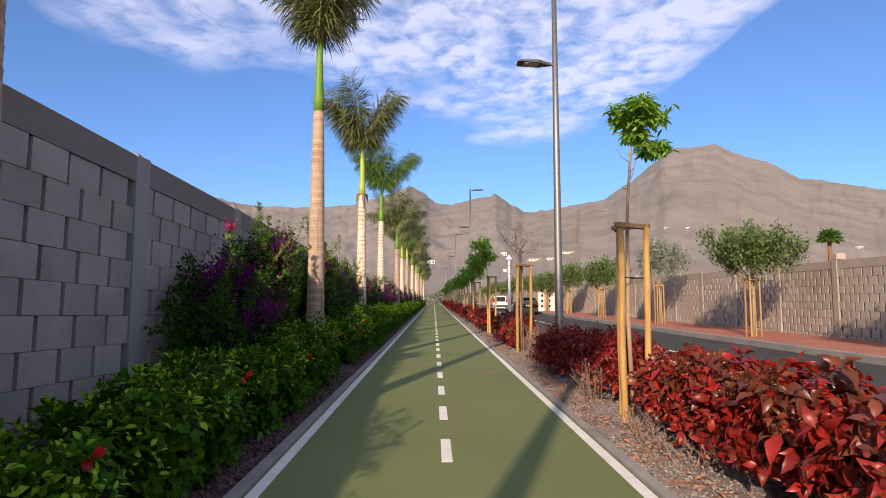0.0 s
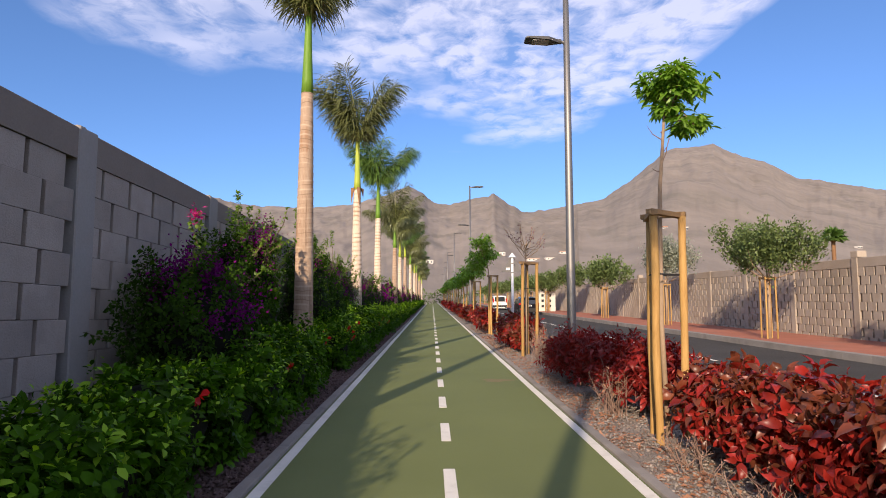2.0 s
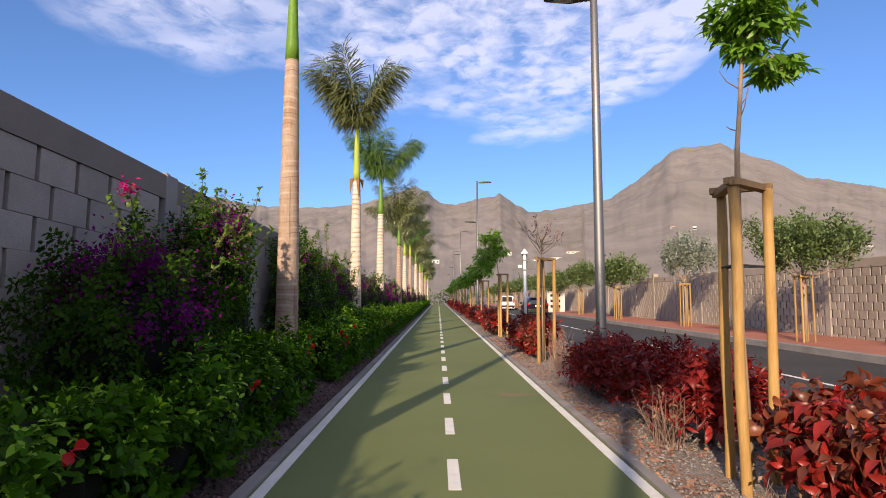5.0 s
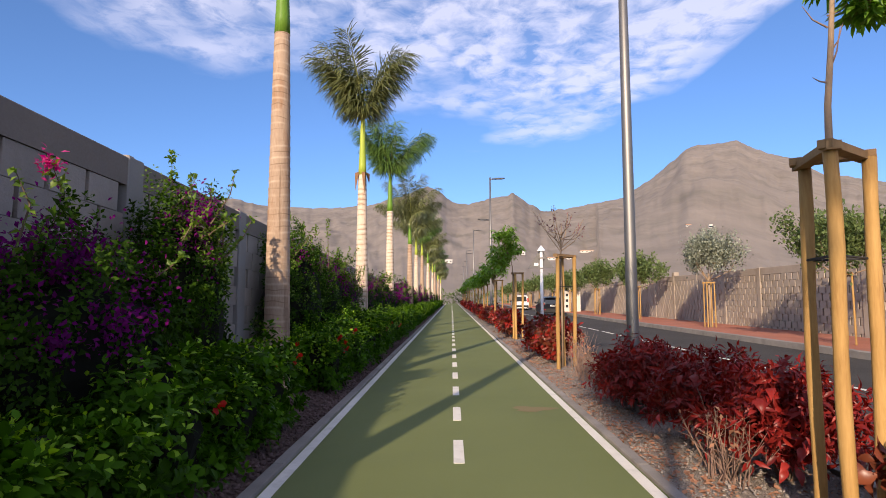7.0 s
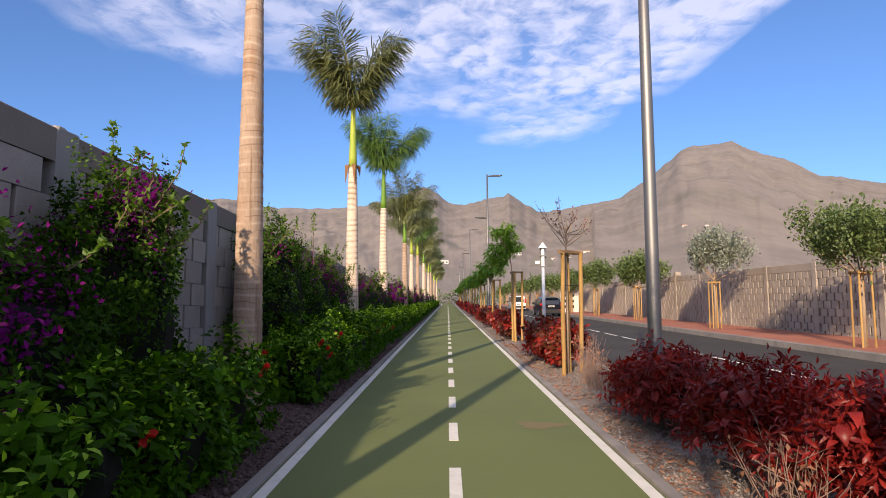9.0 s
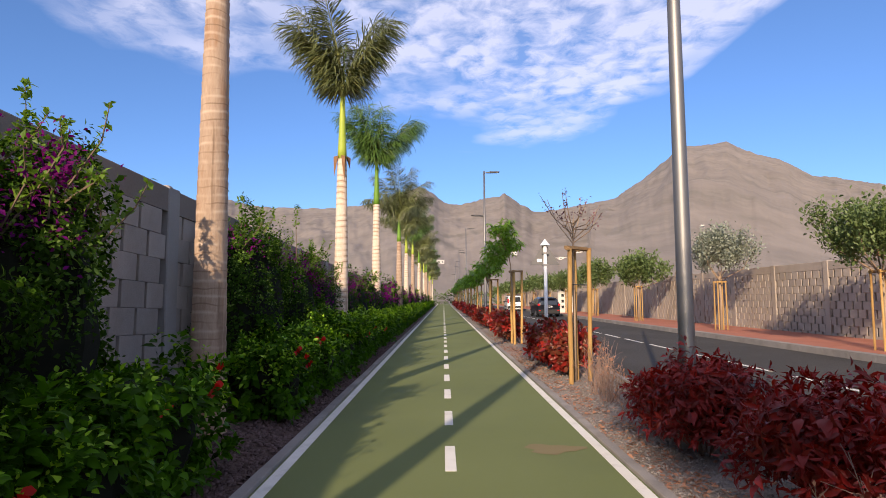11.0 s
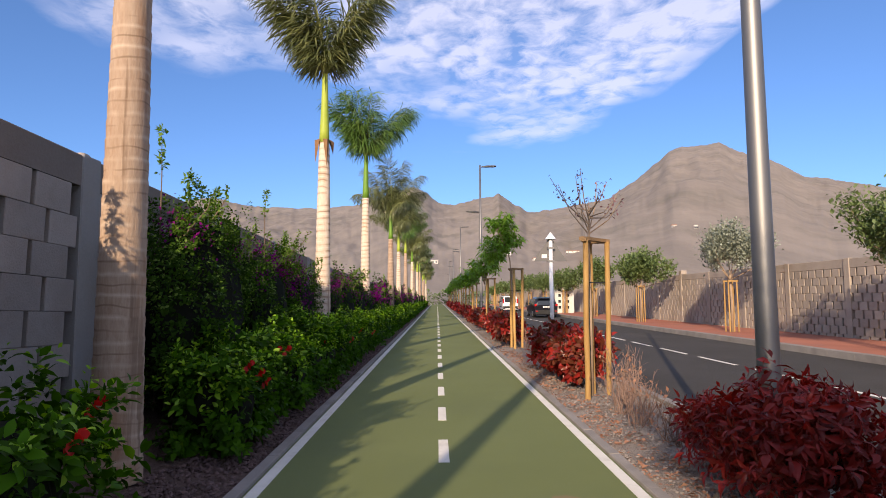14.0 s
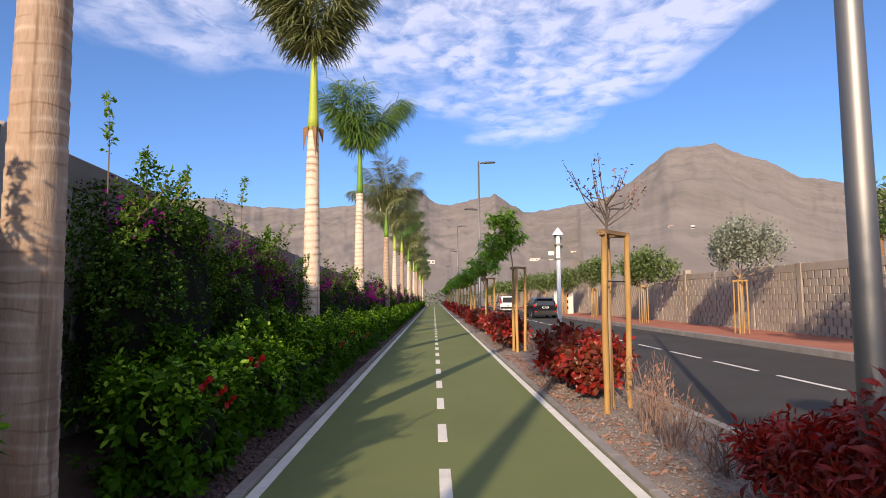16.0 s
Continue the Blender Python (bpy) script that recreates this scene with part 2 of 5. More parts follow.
M = dict(
    path=surface("green_path_coating", (0.127, 0.152, 0.056), (0.157, 0.183, 0.070), rough=0.85, big=0.35, fine=160, bump=0.25, grain=0.3, stain=(0.112, 0.133, 0.06), stain_scale=0.5, stain_amount=0.35),
    repair=surface("reddish_patch", (0.185, 0.160, 0.080), (0.21, 0.160, 0.085), rough=0.9, fine=120),
    paint=surface("white_road_paint", (0.60, 0.58, 0.52), (0.74, 0.715, 0.65), rough=0.7, big=2, fine=70, stain=(0.42, 0.40, 0.34), stain_scale=5, stain_amount=0.4),
    kerb=surface("kerb_concrete", (0.20, 0.185, 0.168), (0.30, 0.275, 0.25), rough=0.9, big=1.5, fine=90, bump=0.4, stain=(0.17, 0.15, 0.13), stain_scale=2.0, vary=0.08),
    asphalt=surface("asphalt", (0.044, 0.041, 0.037), (0.068, 0.064, 0.058), rough=0.9, big=0.4, fine=150, bump=0.5, stain=(0.085, 0.08, 0.075), stain_scale=0.25, stain_amount=0.35),
    mulch=surface("bark_mulch", (0.07, 0.047, 0.040), (0.15, 0.102, 0.085), rough=0.95, big=2, fine=45, bump=1.0, depth=0.03, stain=(0.05, 0.036, 0.03), stain_scale=3),
    gravel=surface("gravel_soil", (0.185, 0.158, 0.132), (0.345, 0.30, 0.255), rough=0.95, big=1.3, fine=60, bump=1.0, grain=0.6, depth=0.025, stain=(0.22, 0.13, 0.085), stain_scale=1.8, stain_amount=0.5),
    paver=surface("red_paver", (0.30, 0.115, 0.075), (0.42, 0.17, 0.11), rough=0.9, big=0.8, fine=40, bump=0.4, stain=(0.26, 0.16, 0.12), stain_scale=0.7),
    ground=surface("dry_ground", (0.24, 0.18, 0.13), (0.36, 0.28, 0.21), rough=1, big=0.03, fine=0.8, bump=0.3),
    # darker copy of the wall block, with the west wall's shade in its colour
    block=surface("shaded_concrete_block", (0.27, 0.238, 0.21), (0.362, 0.322, 0.287), rough=0.95, big=2.2, fine=55, bump=0.6, stain=(0.235, 0.21, 0.19), stain_scale=1.6, stain_amount=0.55, vary=0.12),
    # lighter, warmer copy of the block, with sunlight in its colour
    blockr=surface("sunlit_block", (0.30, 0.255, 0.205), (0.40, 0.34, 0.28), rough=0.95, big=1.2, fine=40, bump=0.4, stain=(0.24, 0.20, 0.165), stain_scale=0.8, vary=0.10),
    # backing far darker than the blocks: the slots' shade in its colour
    slot=surface("slot_shade_backing", (0.045, 0.038, 0.032), (0.085, 0.072, 0.06), rough=1, fine=60, bump=0.5),
    cap=surface("cast_concrete_beam", (0.17, 0.145, 0.125), (0.235, 0.205, 0.18), rough=0.95, big=0.9, fine=40, bump=0.35, stain=(0.15, 0.13, 0.115), stain_scale=0.9, stain_amount=0.6),
    pilaster=surface("cast_concrete_pilaster", (0.24, 0.23, 0.22), (0.31, 0.30, 0.285), rough=0.95, big=1.1, fine=40, bump=0.35, stain=(0.23, 0.215, 0.20), stain_scale=1.1),
    trunk=ringed("smooth_palm_bark", (0.26, 0.175, 0.115), (0.42, 0.32, 0.235), (0.24, 0.115, 0.05), (0.15, 0.09, 0.055), 0.175, 0.011, 0.75, (0.56, 0.45, 0.34)),
    trunkb=ringed("ringed_palm_bark", (0.46, 0.36, 0.26), (0.64, 0.54, 0.43), (0.42, 0.28, 0.17), (0.24, 0.145, 0.085), 0.15, 0.03, 0.9, (0.68, 0.60, 0.50)),
    shaft=surface("palm_crownshaft", (0.07, 0.17, 0.014), (0.16, 0.285, 0.03), rough=0.5, big=1.5, fine=12, bump=0.1, space="Object", stretch=(6, 6, 0.5), spec=0.25),
    shaftb=surface("yellowing_crownshaft", (0.22, 0.31, 0.03), (0.40, 0.45, 0.06), rough=0.5, big=1.5, fine=12, bump=0.1, space="Object", stretch=(6, 6, 0.5), spec=0.25),
    husk=surface("dry_palm_husk", (0.14, 0.07, 0.035), (0.28, 0.16, 0.08), rough=0.9, big=3, fine=30, bump=0.4, space="Object"),
    frond=leafy("palm_leaflet", (0.055, 0.072, 0.024), (0.185, 0.205, 0.075), (0.42, 0.37, 0.18), rough=0.36, through_light=0.25, spec=0.45),
    frondg=leafy("fresh_palm_leaflet", (0.036, 0.085, 0.016), (0.14, 0.24, 0.05), (0.30, 0.35, 0.10), rough=0.42, through_light=0.28),
    rachis=surface("palm_rachis", (0.20, 0.23, 0.07), (0.32, 0.32, 0.12), rough=0.6, space="Object"),
    # darkest leaf tones near black, standing in for shade among the leaves
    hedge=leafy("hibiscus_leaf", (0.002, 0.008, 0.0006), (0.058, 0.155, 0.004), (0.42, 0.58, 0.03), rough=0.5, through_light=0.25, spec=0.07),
    # young leaves, pale also to paint sunlight on the hedge tips
    tip=leafy("young_lit_hibiscus_leaf", (0.14, 0.30, 0.010), (0.28, 0.46, 0.025), (0.42, 0.58, 0.05), rough=0.45, through_light=0.35, spec=0.25),
    # near-black core colour: paints the shade in gaps between leaves
    core=surface("gap_shade_paint", (0.004, 0.005, 0.003), (0.012, 0.013, 0.007), rough=1, fine=20),
    # low end again near black: shade inside the bush put into leaf colour
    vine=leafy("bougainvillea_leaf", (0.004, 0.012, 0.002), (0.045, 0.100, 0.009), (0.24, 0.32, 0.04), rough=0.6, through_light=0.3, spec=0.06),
    # young leaves and wands; the pale tone also paints sunlit bush tops
    young=leafy("young_lit_bougainvillea_leaf", (0.07, 0.14, 0.015), (0.17, 0.27, 0.035), (0.28, 0.36, 0.07), rough=0.5, through_light=0.4),
    bract=leafy("purple_bract", (0.05, 0.003, 0.045), (0.20, 0.010, 0.165), (0.44, 0.035, 0.32), rough=0.6, through_light=0.4, spec=0.1),
    pink=leafy("pink_bract", (0.45, 0.02, 0.16), (0.65, 0.06, 0.28), rough=0.6, through_light=0.4),
    hib=leafy("hibiscus_petal", (0.50, 0.02, 0.02), (0.65, 0.06, 0.06), rough=0.6, through_light=0.35),
    red=leafy("copperleaf_leaf", (0.075, 0.010, 0.007), (0.36, 0.028, 0.020), (0.80, 0.20, 0.14), rough=0.38, through_light=0.30, spec=0.36),
    bronze=leafy("bronze_copperleaf_leaf", (0.050, 0.020, 0.010), (0.20, 0.052, 0.026), (0.42, 0.22, 0.08), rough=0.36, through_light=0.26, spec=0.38),
    redd=leafy("crimson_copperleaf_leaf", (0.055, 0.008, 0.006), (0.27, 0.018, 0.014), (0.60, 0.09, 0.05), rough=0.4, through_light=0.30, spec=0.32),
    litter=leafy("dry_fallen_leaf", (0.20, 0.09, 0.055), (0.38, 0.20, 0.12), (0.50, 0.36, 0.23), rough=0.85, through_light=0.1),
    chip=leafy("bark_chip", (0.04, 0.025, 0.023), (0.13, 0.083, 0.075), (0.24, 0.17, 0.15), rough=0.9, through_light=0.0),
    pebble=leafy("grey_pebble", (0.13, 0.112, 0.098), (0.29, 0.255, 0.225), (0.46, 0.42, 0.37), rough=0.9, through_light=0.0),
    twig=surface("dry_twig", (0.14, 0.09, 0.07), (0.31, 0.21, 0.165), rough=0.9, fine=40),
    stem=surface("shrub_stem", (0.10, 0.07, 0.05), (0.18, 0.13, 0.09), rough=0.9, fine=30),
    stake=surface("treated_pine_stake", (0.29, 0.165, 0.05), (0.50, 0.315, 0.115), rough=0.7, big=2.5, fine=18, bump=0.3, space="Object", stretch=(4, 4, 0.5), stain=(0.20, 0.10, 0.035), stain_scale=3.0, stain_amount=0.6, vary=0.12),
    cross=surface("weathered_pine_bar", (0.22, 0.13, 0.06), (0.36, 0.23, 0.11), rough=0.85, big=2, fine=20, bump=0.3, space="Object", vary=0.1),
    strap=surface("black_tie_strap", (0.02, 0.02, 0.02), (0.04, 0.04, 0.04), rough=0.6),
    bark=surface("young_tree_bark", (0.24, 0.17, 0.11), (0.38, 0.28, 0.19), rough=0.9, big=2, fine=25, bump=0.4, space="Object"),
    tree=leafy("young_tree_leaf", (0.07, 0.165, 0.015), (0.19, 0.34, 0.035), (0.34, 0.46, 0.06), rough=0.42, through_light=0.34, spec=0.4),
    dead=leafy("withered_leaf", (0.10, 0.05, 0.06), (0.24, 0.12, 0.12), rough=0.8, through_light=0.15),
    olive=leafy("olive_leaf", (0.06, 0.095, 0.028), (0.15, 0.205, 0.066), (0.30, 0.335, 0.18), rough=0.5, through_light=0.2),
    silver=leafy("silvery_leaf", (0.13, 0.15, 0.10), (0.33, 0.36, 0.28), (0.70, 0.70, 0.64), rough=0.5, through_light=0.15),
    steel=glossy("galvanised_steel", (0.23, 0.225, 0.215), 0.52, metal=0.85),
    lamp=glossy("dark_grey_lamp_housing", (0.05, 0.05, 0.05), 0.5),
    lens=glossy("lamp_glass", (0.45, 0.43, 0.38), 0.2),
    signback=glossy("grey_sign_back", (0.13, 0.125, 0.12), 0.6, metal=0.2),
    white=surface("white_plaster", (0.50, 0.48, 0.44), (0.64, 0.61, 0.56), rough=0.9, big=0.3, fine=4),
    pane=glossy("dark_window_glass", (0.03, 0.035, 0.04), 0.08, spec=0.6),
    roof=surface("clay_roof", (0.30, 0.15, 0.09), (0.42, 0.22, 0.14), rough=0.9, fine=6),
    vanp=glossy("white_car_paint", (0.80, 0.80, 0.79), 0.3, coat=0.8),
    suvp=glossy("dark_blue_car_paint", (0.004, 0.005, 0.010), 0.28, coat=0.5, spec=0.3),
    rubber=surface("tyre_rubber", (0.015, 0.015, 0.015), (0.03, 0.03, 0.03), rough=0.8, space="Object"),
    plastic=surface("black_bumper_plastic", (0.02, 0.02, 0.02), (0.035, 0.035, 0.035), rough=0.6, space="Object"),
    rim=glossy("alloy_rim", (0.45, 0.45, 0.46), 0.35, metal=0.8),
    tail=glossy("red_tail_light_lens", (0.45, 0.012, 0.012), 0.2, spec=0.6),
    plate=glossy("number_plate_white", (0.75, 0.75, 0.72), 0.5),
    rock=surface("mountain_rock", (0.175, 0.152, 0.129), (0.30, 0.258, 0.216), rough=1, big=0.006, fine=0.05, bump=0.4, grain=0.42, depth=6.0, stretch=(1.0, 0.22, 1.0), stain=(0.135, 0.126, 0.096), stain_scale=0.022, stain_amount=0.55),
)

# ---- building helpers ----
RNG = np.random.default_rng(7)


class Geo:
    """A growing list of corners and faces."""

    def __init__(self):
        self.v, self.f = [], []

    def add(self, v, f):
        n = len(self.v)
        self.v += [tuple(p) for p in v]
        self.f += [tuple(i + n for i in q) for q in f]
        return self

    def box(self, x0, y0, z0, x1, y1, z1, c=0.0):
        """A box, its upright and top edges cut back by c."""
        if not c:
            v = [(x, y, z) for z in (z0, z1) for x, y in ((x0, y0), (x1, y0), (x1, y1), (x0, y1))]
            return self.add(v, [(3, 2, 1, 0), (4, 5, 6, 7), (0, 1, 5, 4), (1, 2, 6, 5), (2, 3, 7, 6), (3, 0, 4, 7)])

        def ring(z, d):
            return [(x0 + c + d, y0 + d, z), (x1 - c - d, y0 + d, z), (x1 - d, y0 + c + d, z), (x1 - d, y1 - c - d, z),
                    (x1 - c - d, y1 - d, z), (x0 + c + d, y1 - d, z), (x0 + d, y1 - c - d, z), (x0 + d, y0 + c + d, z)]
        v = ring(z0, c * 0.6) + ring(z0 + c, 0) + ring(z1 - c, 0) + ring(z1, c * 0.6)
        f = [tuple(range(7, -1, -1)), tuple(range(24, 32))]
        for k in range(3):
            f += [(8 * k + i, 8 * k + (i + 1) % 8, 8 * k + 8 + (i + 1) % 8, 8 * k + 8 + i) for i in range(8)]
        return self.add(v, f)

    def tube(self, path, radii, seg=8, caps=True):
        path = [Vector(p) for p in path]
        v, f = [], []
        side = None
        for i, p in enumerate(path):
            d = (path[min(i + 1, len(path) - 1)] - path[max(i - 1, 0)]).normalized()
            if side is None:
                side = d.orthogonal().normalized()
            side = (side - d * side.dot(d)).normalized()
            other = d.cross(side)
            r = radii[i] if isinstance(radii, (list, tuple)) else radii
            v += [p + (side * math.cos(a) + other * math.sin(a)) * r for a in (2 * math.pi * k / seg for k in range(seg))]
        for i in range(len(path) - 1):
            f += [(i * seg + k, i * seg + (k + 1) % seg, (i + 1) * seg + (k + 1) % seg, (i + 1) * seg + k) for k in range(seg)]
        if caps:
            f += [tuple(range(seg - 1, -1, -1)), tuple(range((len(path) - 1) * seg, len(path) * seg))]
        return self.add(v, f)

    def lathe(self, profile, seg=20, at=(0, 0, 0)):
        return self.tube([(at[0], at[1], at[2] + z) for z, r in profile], [r for z, r in profile], seg)

    def mesh(self, name, material, smooth=False):
        me = bpy.data.meshes.new(name)
        me.from_pydata(self.v, [], self.f)
        me.materials.append(material)
        if smooth:
            me.polygons.foreach_set("use_smooth", [len(p) < 6 for p in self.f])
        me.update()
        return me


def part(name, geo, material, parent=None, label="", smooth=False, at=None):
    me = geo if isinstance(geo, bpy.types.Mesh) else geo.mesh(name, material, smooth)
    ob = new(name, me)
    if parent is not None:
        ob.parent = parent
    if at is not None:
        ob.matrix_basis = at
    if label:
        ob["label"] = label
    return ob


def thing(name, label, category, at=None, group="", kind=""):
    ob = new(name)
    ob.empty_display_size = 0.1
    if at is not None:
        ob.matrix_basis = at
    return tagged(ob, label, category, group, kind)


# leaf shapes: along +y, upper side +z, 1 long
BLADE = (np.array([(0, 0, 0), (-.27, .36, .07), (0, .38, 0), (.27, .36, .07), (-.2, .7, .02), (0, .72, -.05), (.2, .7, .02), (0, 1, -.16)], float),
         [(0, 2, 1), (0, 3, 2), (1, 2, 5, 4), (2, 3, 6, 5), (4, 5, 7), (5, 6, 7)])
SIMPLE = (np.array([(0, 0, 0), (-.28, .5, .07), (0, .5, -.02), (.28, .5, .07), (0, 1, -.12)], float),
          [(0, 2, 1), (0, 3, 2), (1, 2, 4), (2, 3, 4)])
NARROW = (np.array([(0, 0, 0), (-.13, .5, .03), (.13, .5, .03), (0, 1, -.1)], float), [(0, 2, 1), (1, 2, 3)])
LEAFLET = (np.array([(0, 0, 0), (-.13, .4, .03), (.13, .4, .03), (-.1, .72, -.02), (.1, .72, -.02), (0, 1, -.14)], float), [(0, 2, 1), (1, 2, 4, 3), (3, 4, 5)])
PETAL = (np.array([(0, 0, 0), (-.4, .6, .12), (0, .6, .02), (.4, .6, .12), (-.25, .95, .2), (.25, .95, .2)], float),
         [(0, 2, 1), (0, 3, 2), (1, 2, 4), (2, 3, 5), (2, 5, 4)])


def unit(a):
    return a / np.maximum(np.linalg.norm(a, axis=1, keepdims=True), 1e-9)


def leaves_mesh(name, material, shape, points, ways, sizes, ups=None):
    """One mesh of many leaves: at points, growing along ways, upper sides turned to ups."""
    tv, tf = shape
    points, ways = np.asarray(points, float), unit(np.asarray(ways, float))
    n, k = len(points), len(tv)
    ups = np.tile((0.0, 0.0, 1.0), (n, 1)) if ups is None else np.asarray(ups, float)
    ups = ups + RNG.normal(0, 0.35, (n, 3))
    xs = unit(np.cross(ways, ups))
    zs = np.cross(xs, ways)
    s = np.asarray(sizes, float).reshape(-1, 1, 1)
    v = points[:, None, :] + s * (tv[None, :, 0:1] * xs[:, None, :] + tv[None, :, 1:2] * ways[:, None, :] + tv[None, :, 2:3] * zs[:, None, :])
    me = bpy.data.meshes.new(name)
    me.vertices.add(n * k)
    me.vertices.foreach_set("co", v.reshape(-1).astype(np.float32))
    loops = np.concatenate([np.array(f) for f in tf])
    lens = np.array([len(f) for f in tf])
    starts = np.concatenate(([0], np.cumsum(lens)[:-1]))
    all_loops = (loops[None, :] + (np.arange(n) * k)[:, None]).reshape(-1)
    all_starts = (starts[None, :] + (np.arange(n) * len(loops))[:, None]).reshape(-1)
    me.loops.add(len(all_loops))
    me.loops.foreach_set("vertex_index", all_loops.astype(np.int32))
    me.polygons.add(len(all_starts))
    me.polygons.foreach_set("loop_start", all_starts.astype(np.int32))
    me.update(calc_edges=True)
    me.materials.append(material)
    return me


def lumpy(seed, dirs, amount=0.25, scale=2.2):
    """A bumpy radius for directions from the middle of a bush."""
    off = Vector((seed * 7.31, seed * 3.17, seed * 1.7))
    return np.array([1 + amount * noise.noise(Vector(d) * scale + off) * 2 + 0.12 * noise.noise(Vector(d) * 6.0 + off) for d in dirs])


def bush_points(n, seed, radii, square=0.7, low=-0.75, amount=0.25, shell=0.55):
    """Points and outward ways in the outer part of a rounded, uneven bush."""
    rng = np.random.default_rng(seed + 100)
    d = unit(rng.normal(0, 1, (int(n * 1.5), 3)))
    d = d[d[:, 2] > low][:n]
    boxy = np.sign(d) * np.abs(d) ** square
    boxy /= np.maximum(np.linalg.norm(boxy, axis=1, keepdims=True) ** 0.6, 1e-6)
    depth = 1 - shell * rng.random(len(d)) ** 1.8
    r = lumpy(seed, d, amount) * depth
    return boxy * r[:, None] * np.array(radii), d, rng

# ---- the large structure ----
Y0, Y1 = -14.0, 150.0             # the built length of the street
PATH_L, PATH_R = -1.40, 1.655      # outer edges of the white lines
WALL_X, RWALL_X = -3.27, 14.1
ROAD_Z, WALK_Z = -0.10, 0.08


def sheet(name, pts, material, label, category):
    ob = part(name, Geo().add(pts, [tuple(range(len(pts)))]), material)
    return tagged(ob, label, category, kind="structure")


def slab(name, x0, x1, z0, z1, material, label, category, y0=Y0, y1=Y1):
    ob = part(name, Geo().box(x0, y0, z0, x1, y1, z1), material)
    return tagged(ob, label, category, kind="structure")


sheet("ground", [(-4800, -4800, -0.45), (4800, -4800, -0.45), (4800, 4800, -0.45), (-4800, 4800, -0.45)], M["ground"], "dry brown open ground round the street", "ground")
slab("bike_path", PATH_L - 0.02, PATH_R + 0.02, -0.3, 0.0, M["path"], "olive green coated two-way cycle path", "path")
slab("road", 3.42, 10.4, -0.3, ROAD_Z, M["asphalt"], "dark grey asphalt road with white lines", "road")
slab("pavement", 10.68, RWALL_X + 0.05, -0.3, WALK_Z, M["paver"], "red paved footpath along the block wall", "pavement")

# raised planting bed on the wall side, rising towards the wall
def bed_rise(y):
    return min(1.15, max(0.4, 1 - 0.045 * (y - 4.5)))


bed = Geo()
ys = np.arange(Y0, Y1 + 0.1, 0.5)
xs = [-1.50, -1.70, -2.0, -2.4, -2.85, -3.38]
zs = [-0.02, 0.02, 0.07, 0.20, 0.36, 0.50]
for y in ys:
    for x, z in zip(xs, zs):
        bed.v.append((x, y, z * bed_rise(y) + 0.03 * noise.noise(Vector((x * 2, y * 1.3, 3)))))
for j in range(len(ys) - 1):
    for i in range(5):
        a = j * 6 + i
        bed.f.append((a + 1, a, a + 6, a + 7))
tagged(part("planting_bed", bed, M["mulch"], smooth=True), "sloping planting bed covered with brown bark mulch", "soil", kind="structure")
median = Geo()
mx = [1.75, 2.1, 2.5, 2.9, 3.30]
for y in ys:
    for x in mx:
        median.v.append((x, y, -0.015 + 0.03 * noise.noise(Vector((x * 3, y * 1.7, 9)))))
for j in range(len(ys) - 1):
    for i in range(4):
        a = j * 5 + i
        median.f.append((a, a + 1, a + 6, a + 5))
tagged(part("planting_strip", median, M["gravel"], smooth=True), "gravelly planting strip littered with dry leaves", "soil", kind="structure")

# painted lines
for x0, name in ((PATH_L, "edge_line_1"), (PATH_R - 0.10, "edge_line_2")):
    slab(name, x0, x0 + 0.10, -0.01, 0.004, M["paint"], "worn white edge line of the cycle path", "road marking")
for x0, name in ((3.56, "edge_line_3"),):
    slab(name, x0, x0 + 0.10, ROAD_Z - 0.01, ROAD_Z + 0.004, M["paint"], "white edge line of the road", "road marking")
DASH0, DASH_STEP, DASH_LEN, DASH_X = 5.42, 1.855, 0.86, 0.122
dash_mesh = Geo().box(-0.05, 0, -0.01, 0.05, DASH_LEN, 0.004).mesh("path_dash", M["paint"])
for k in range(-6, 60):
    tagged(part("path_dash", dash_mesh, None, at=pose(DASH_X, DASH0 + k * DASH_STEP, 0)), "short white centre dash on the cycle path", "road marking", "centre dashes of the path", "structure")
rdash = Geo().box(-0.05, 0, -0.01, 0.05, 1.95, 0.004).mesh("road_dash", M["paint"])
for k in range(-6, 36):
    tagged(part("road_dash", rdash, None, at=pose(7.05, 18.5 + k * 2.72, ROAD_Z)), "long white centre dash on the asphalt road", "road marking", "centre dashes of the road", "structure")

# far hills: a rising slope crowned with summits
CREST = [  # sideways slope and rise of the crest: summits and saddles from west to east
    (-1.3, 0.20), (-0.9, 0.19), (-0.62, 0.165), (-0.50, 0.158), (-0.385, 0.175), (-0.325, 0.160), (-0.21, 0.154), (-0.14, 0.160), (-0.075, 0.178), (-0.040, 0.193), (-0.020, 0.181), (0.003, 0.164),
    (0.030, 0.160), (0.075, 0.171), (0.098, 0.175), (0.105, 0.181), (0.113, 0.175), (0.135, 0.160), (0.160, 0.147), (0.22, 0.156), (0.295, 0.170), (0.355, 0.211), (0.405, 0.254), (0.418, 0.259),
    (0.445, 0.261), (0.492, 0.268), (0.522, 0.252), (0.58, 0.238), (0.635, 0.209), (0.70, 0.200), (0.77, 0.190), (0.95, 0.18), (1.3, 0.2)]
CREST_A, CREST_H = zip(*CREST)


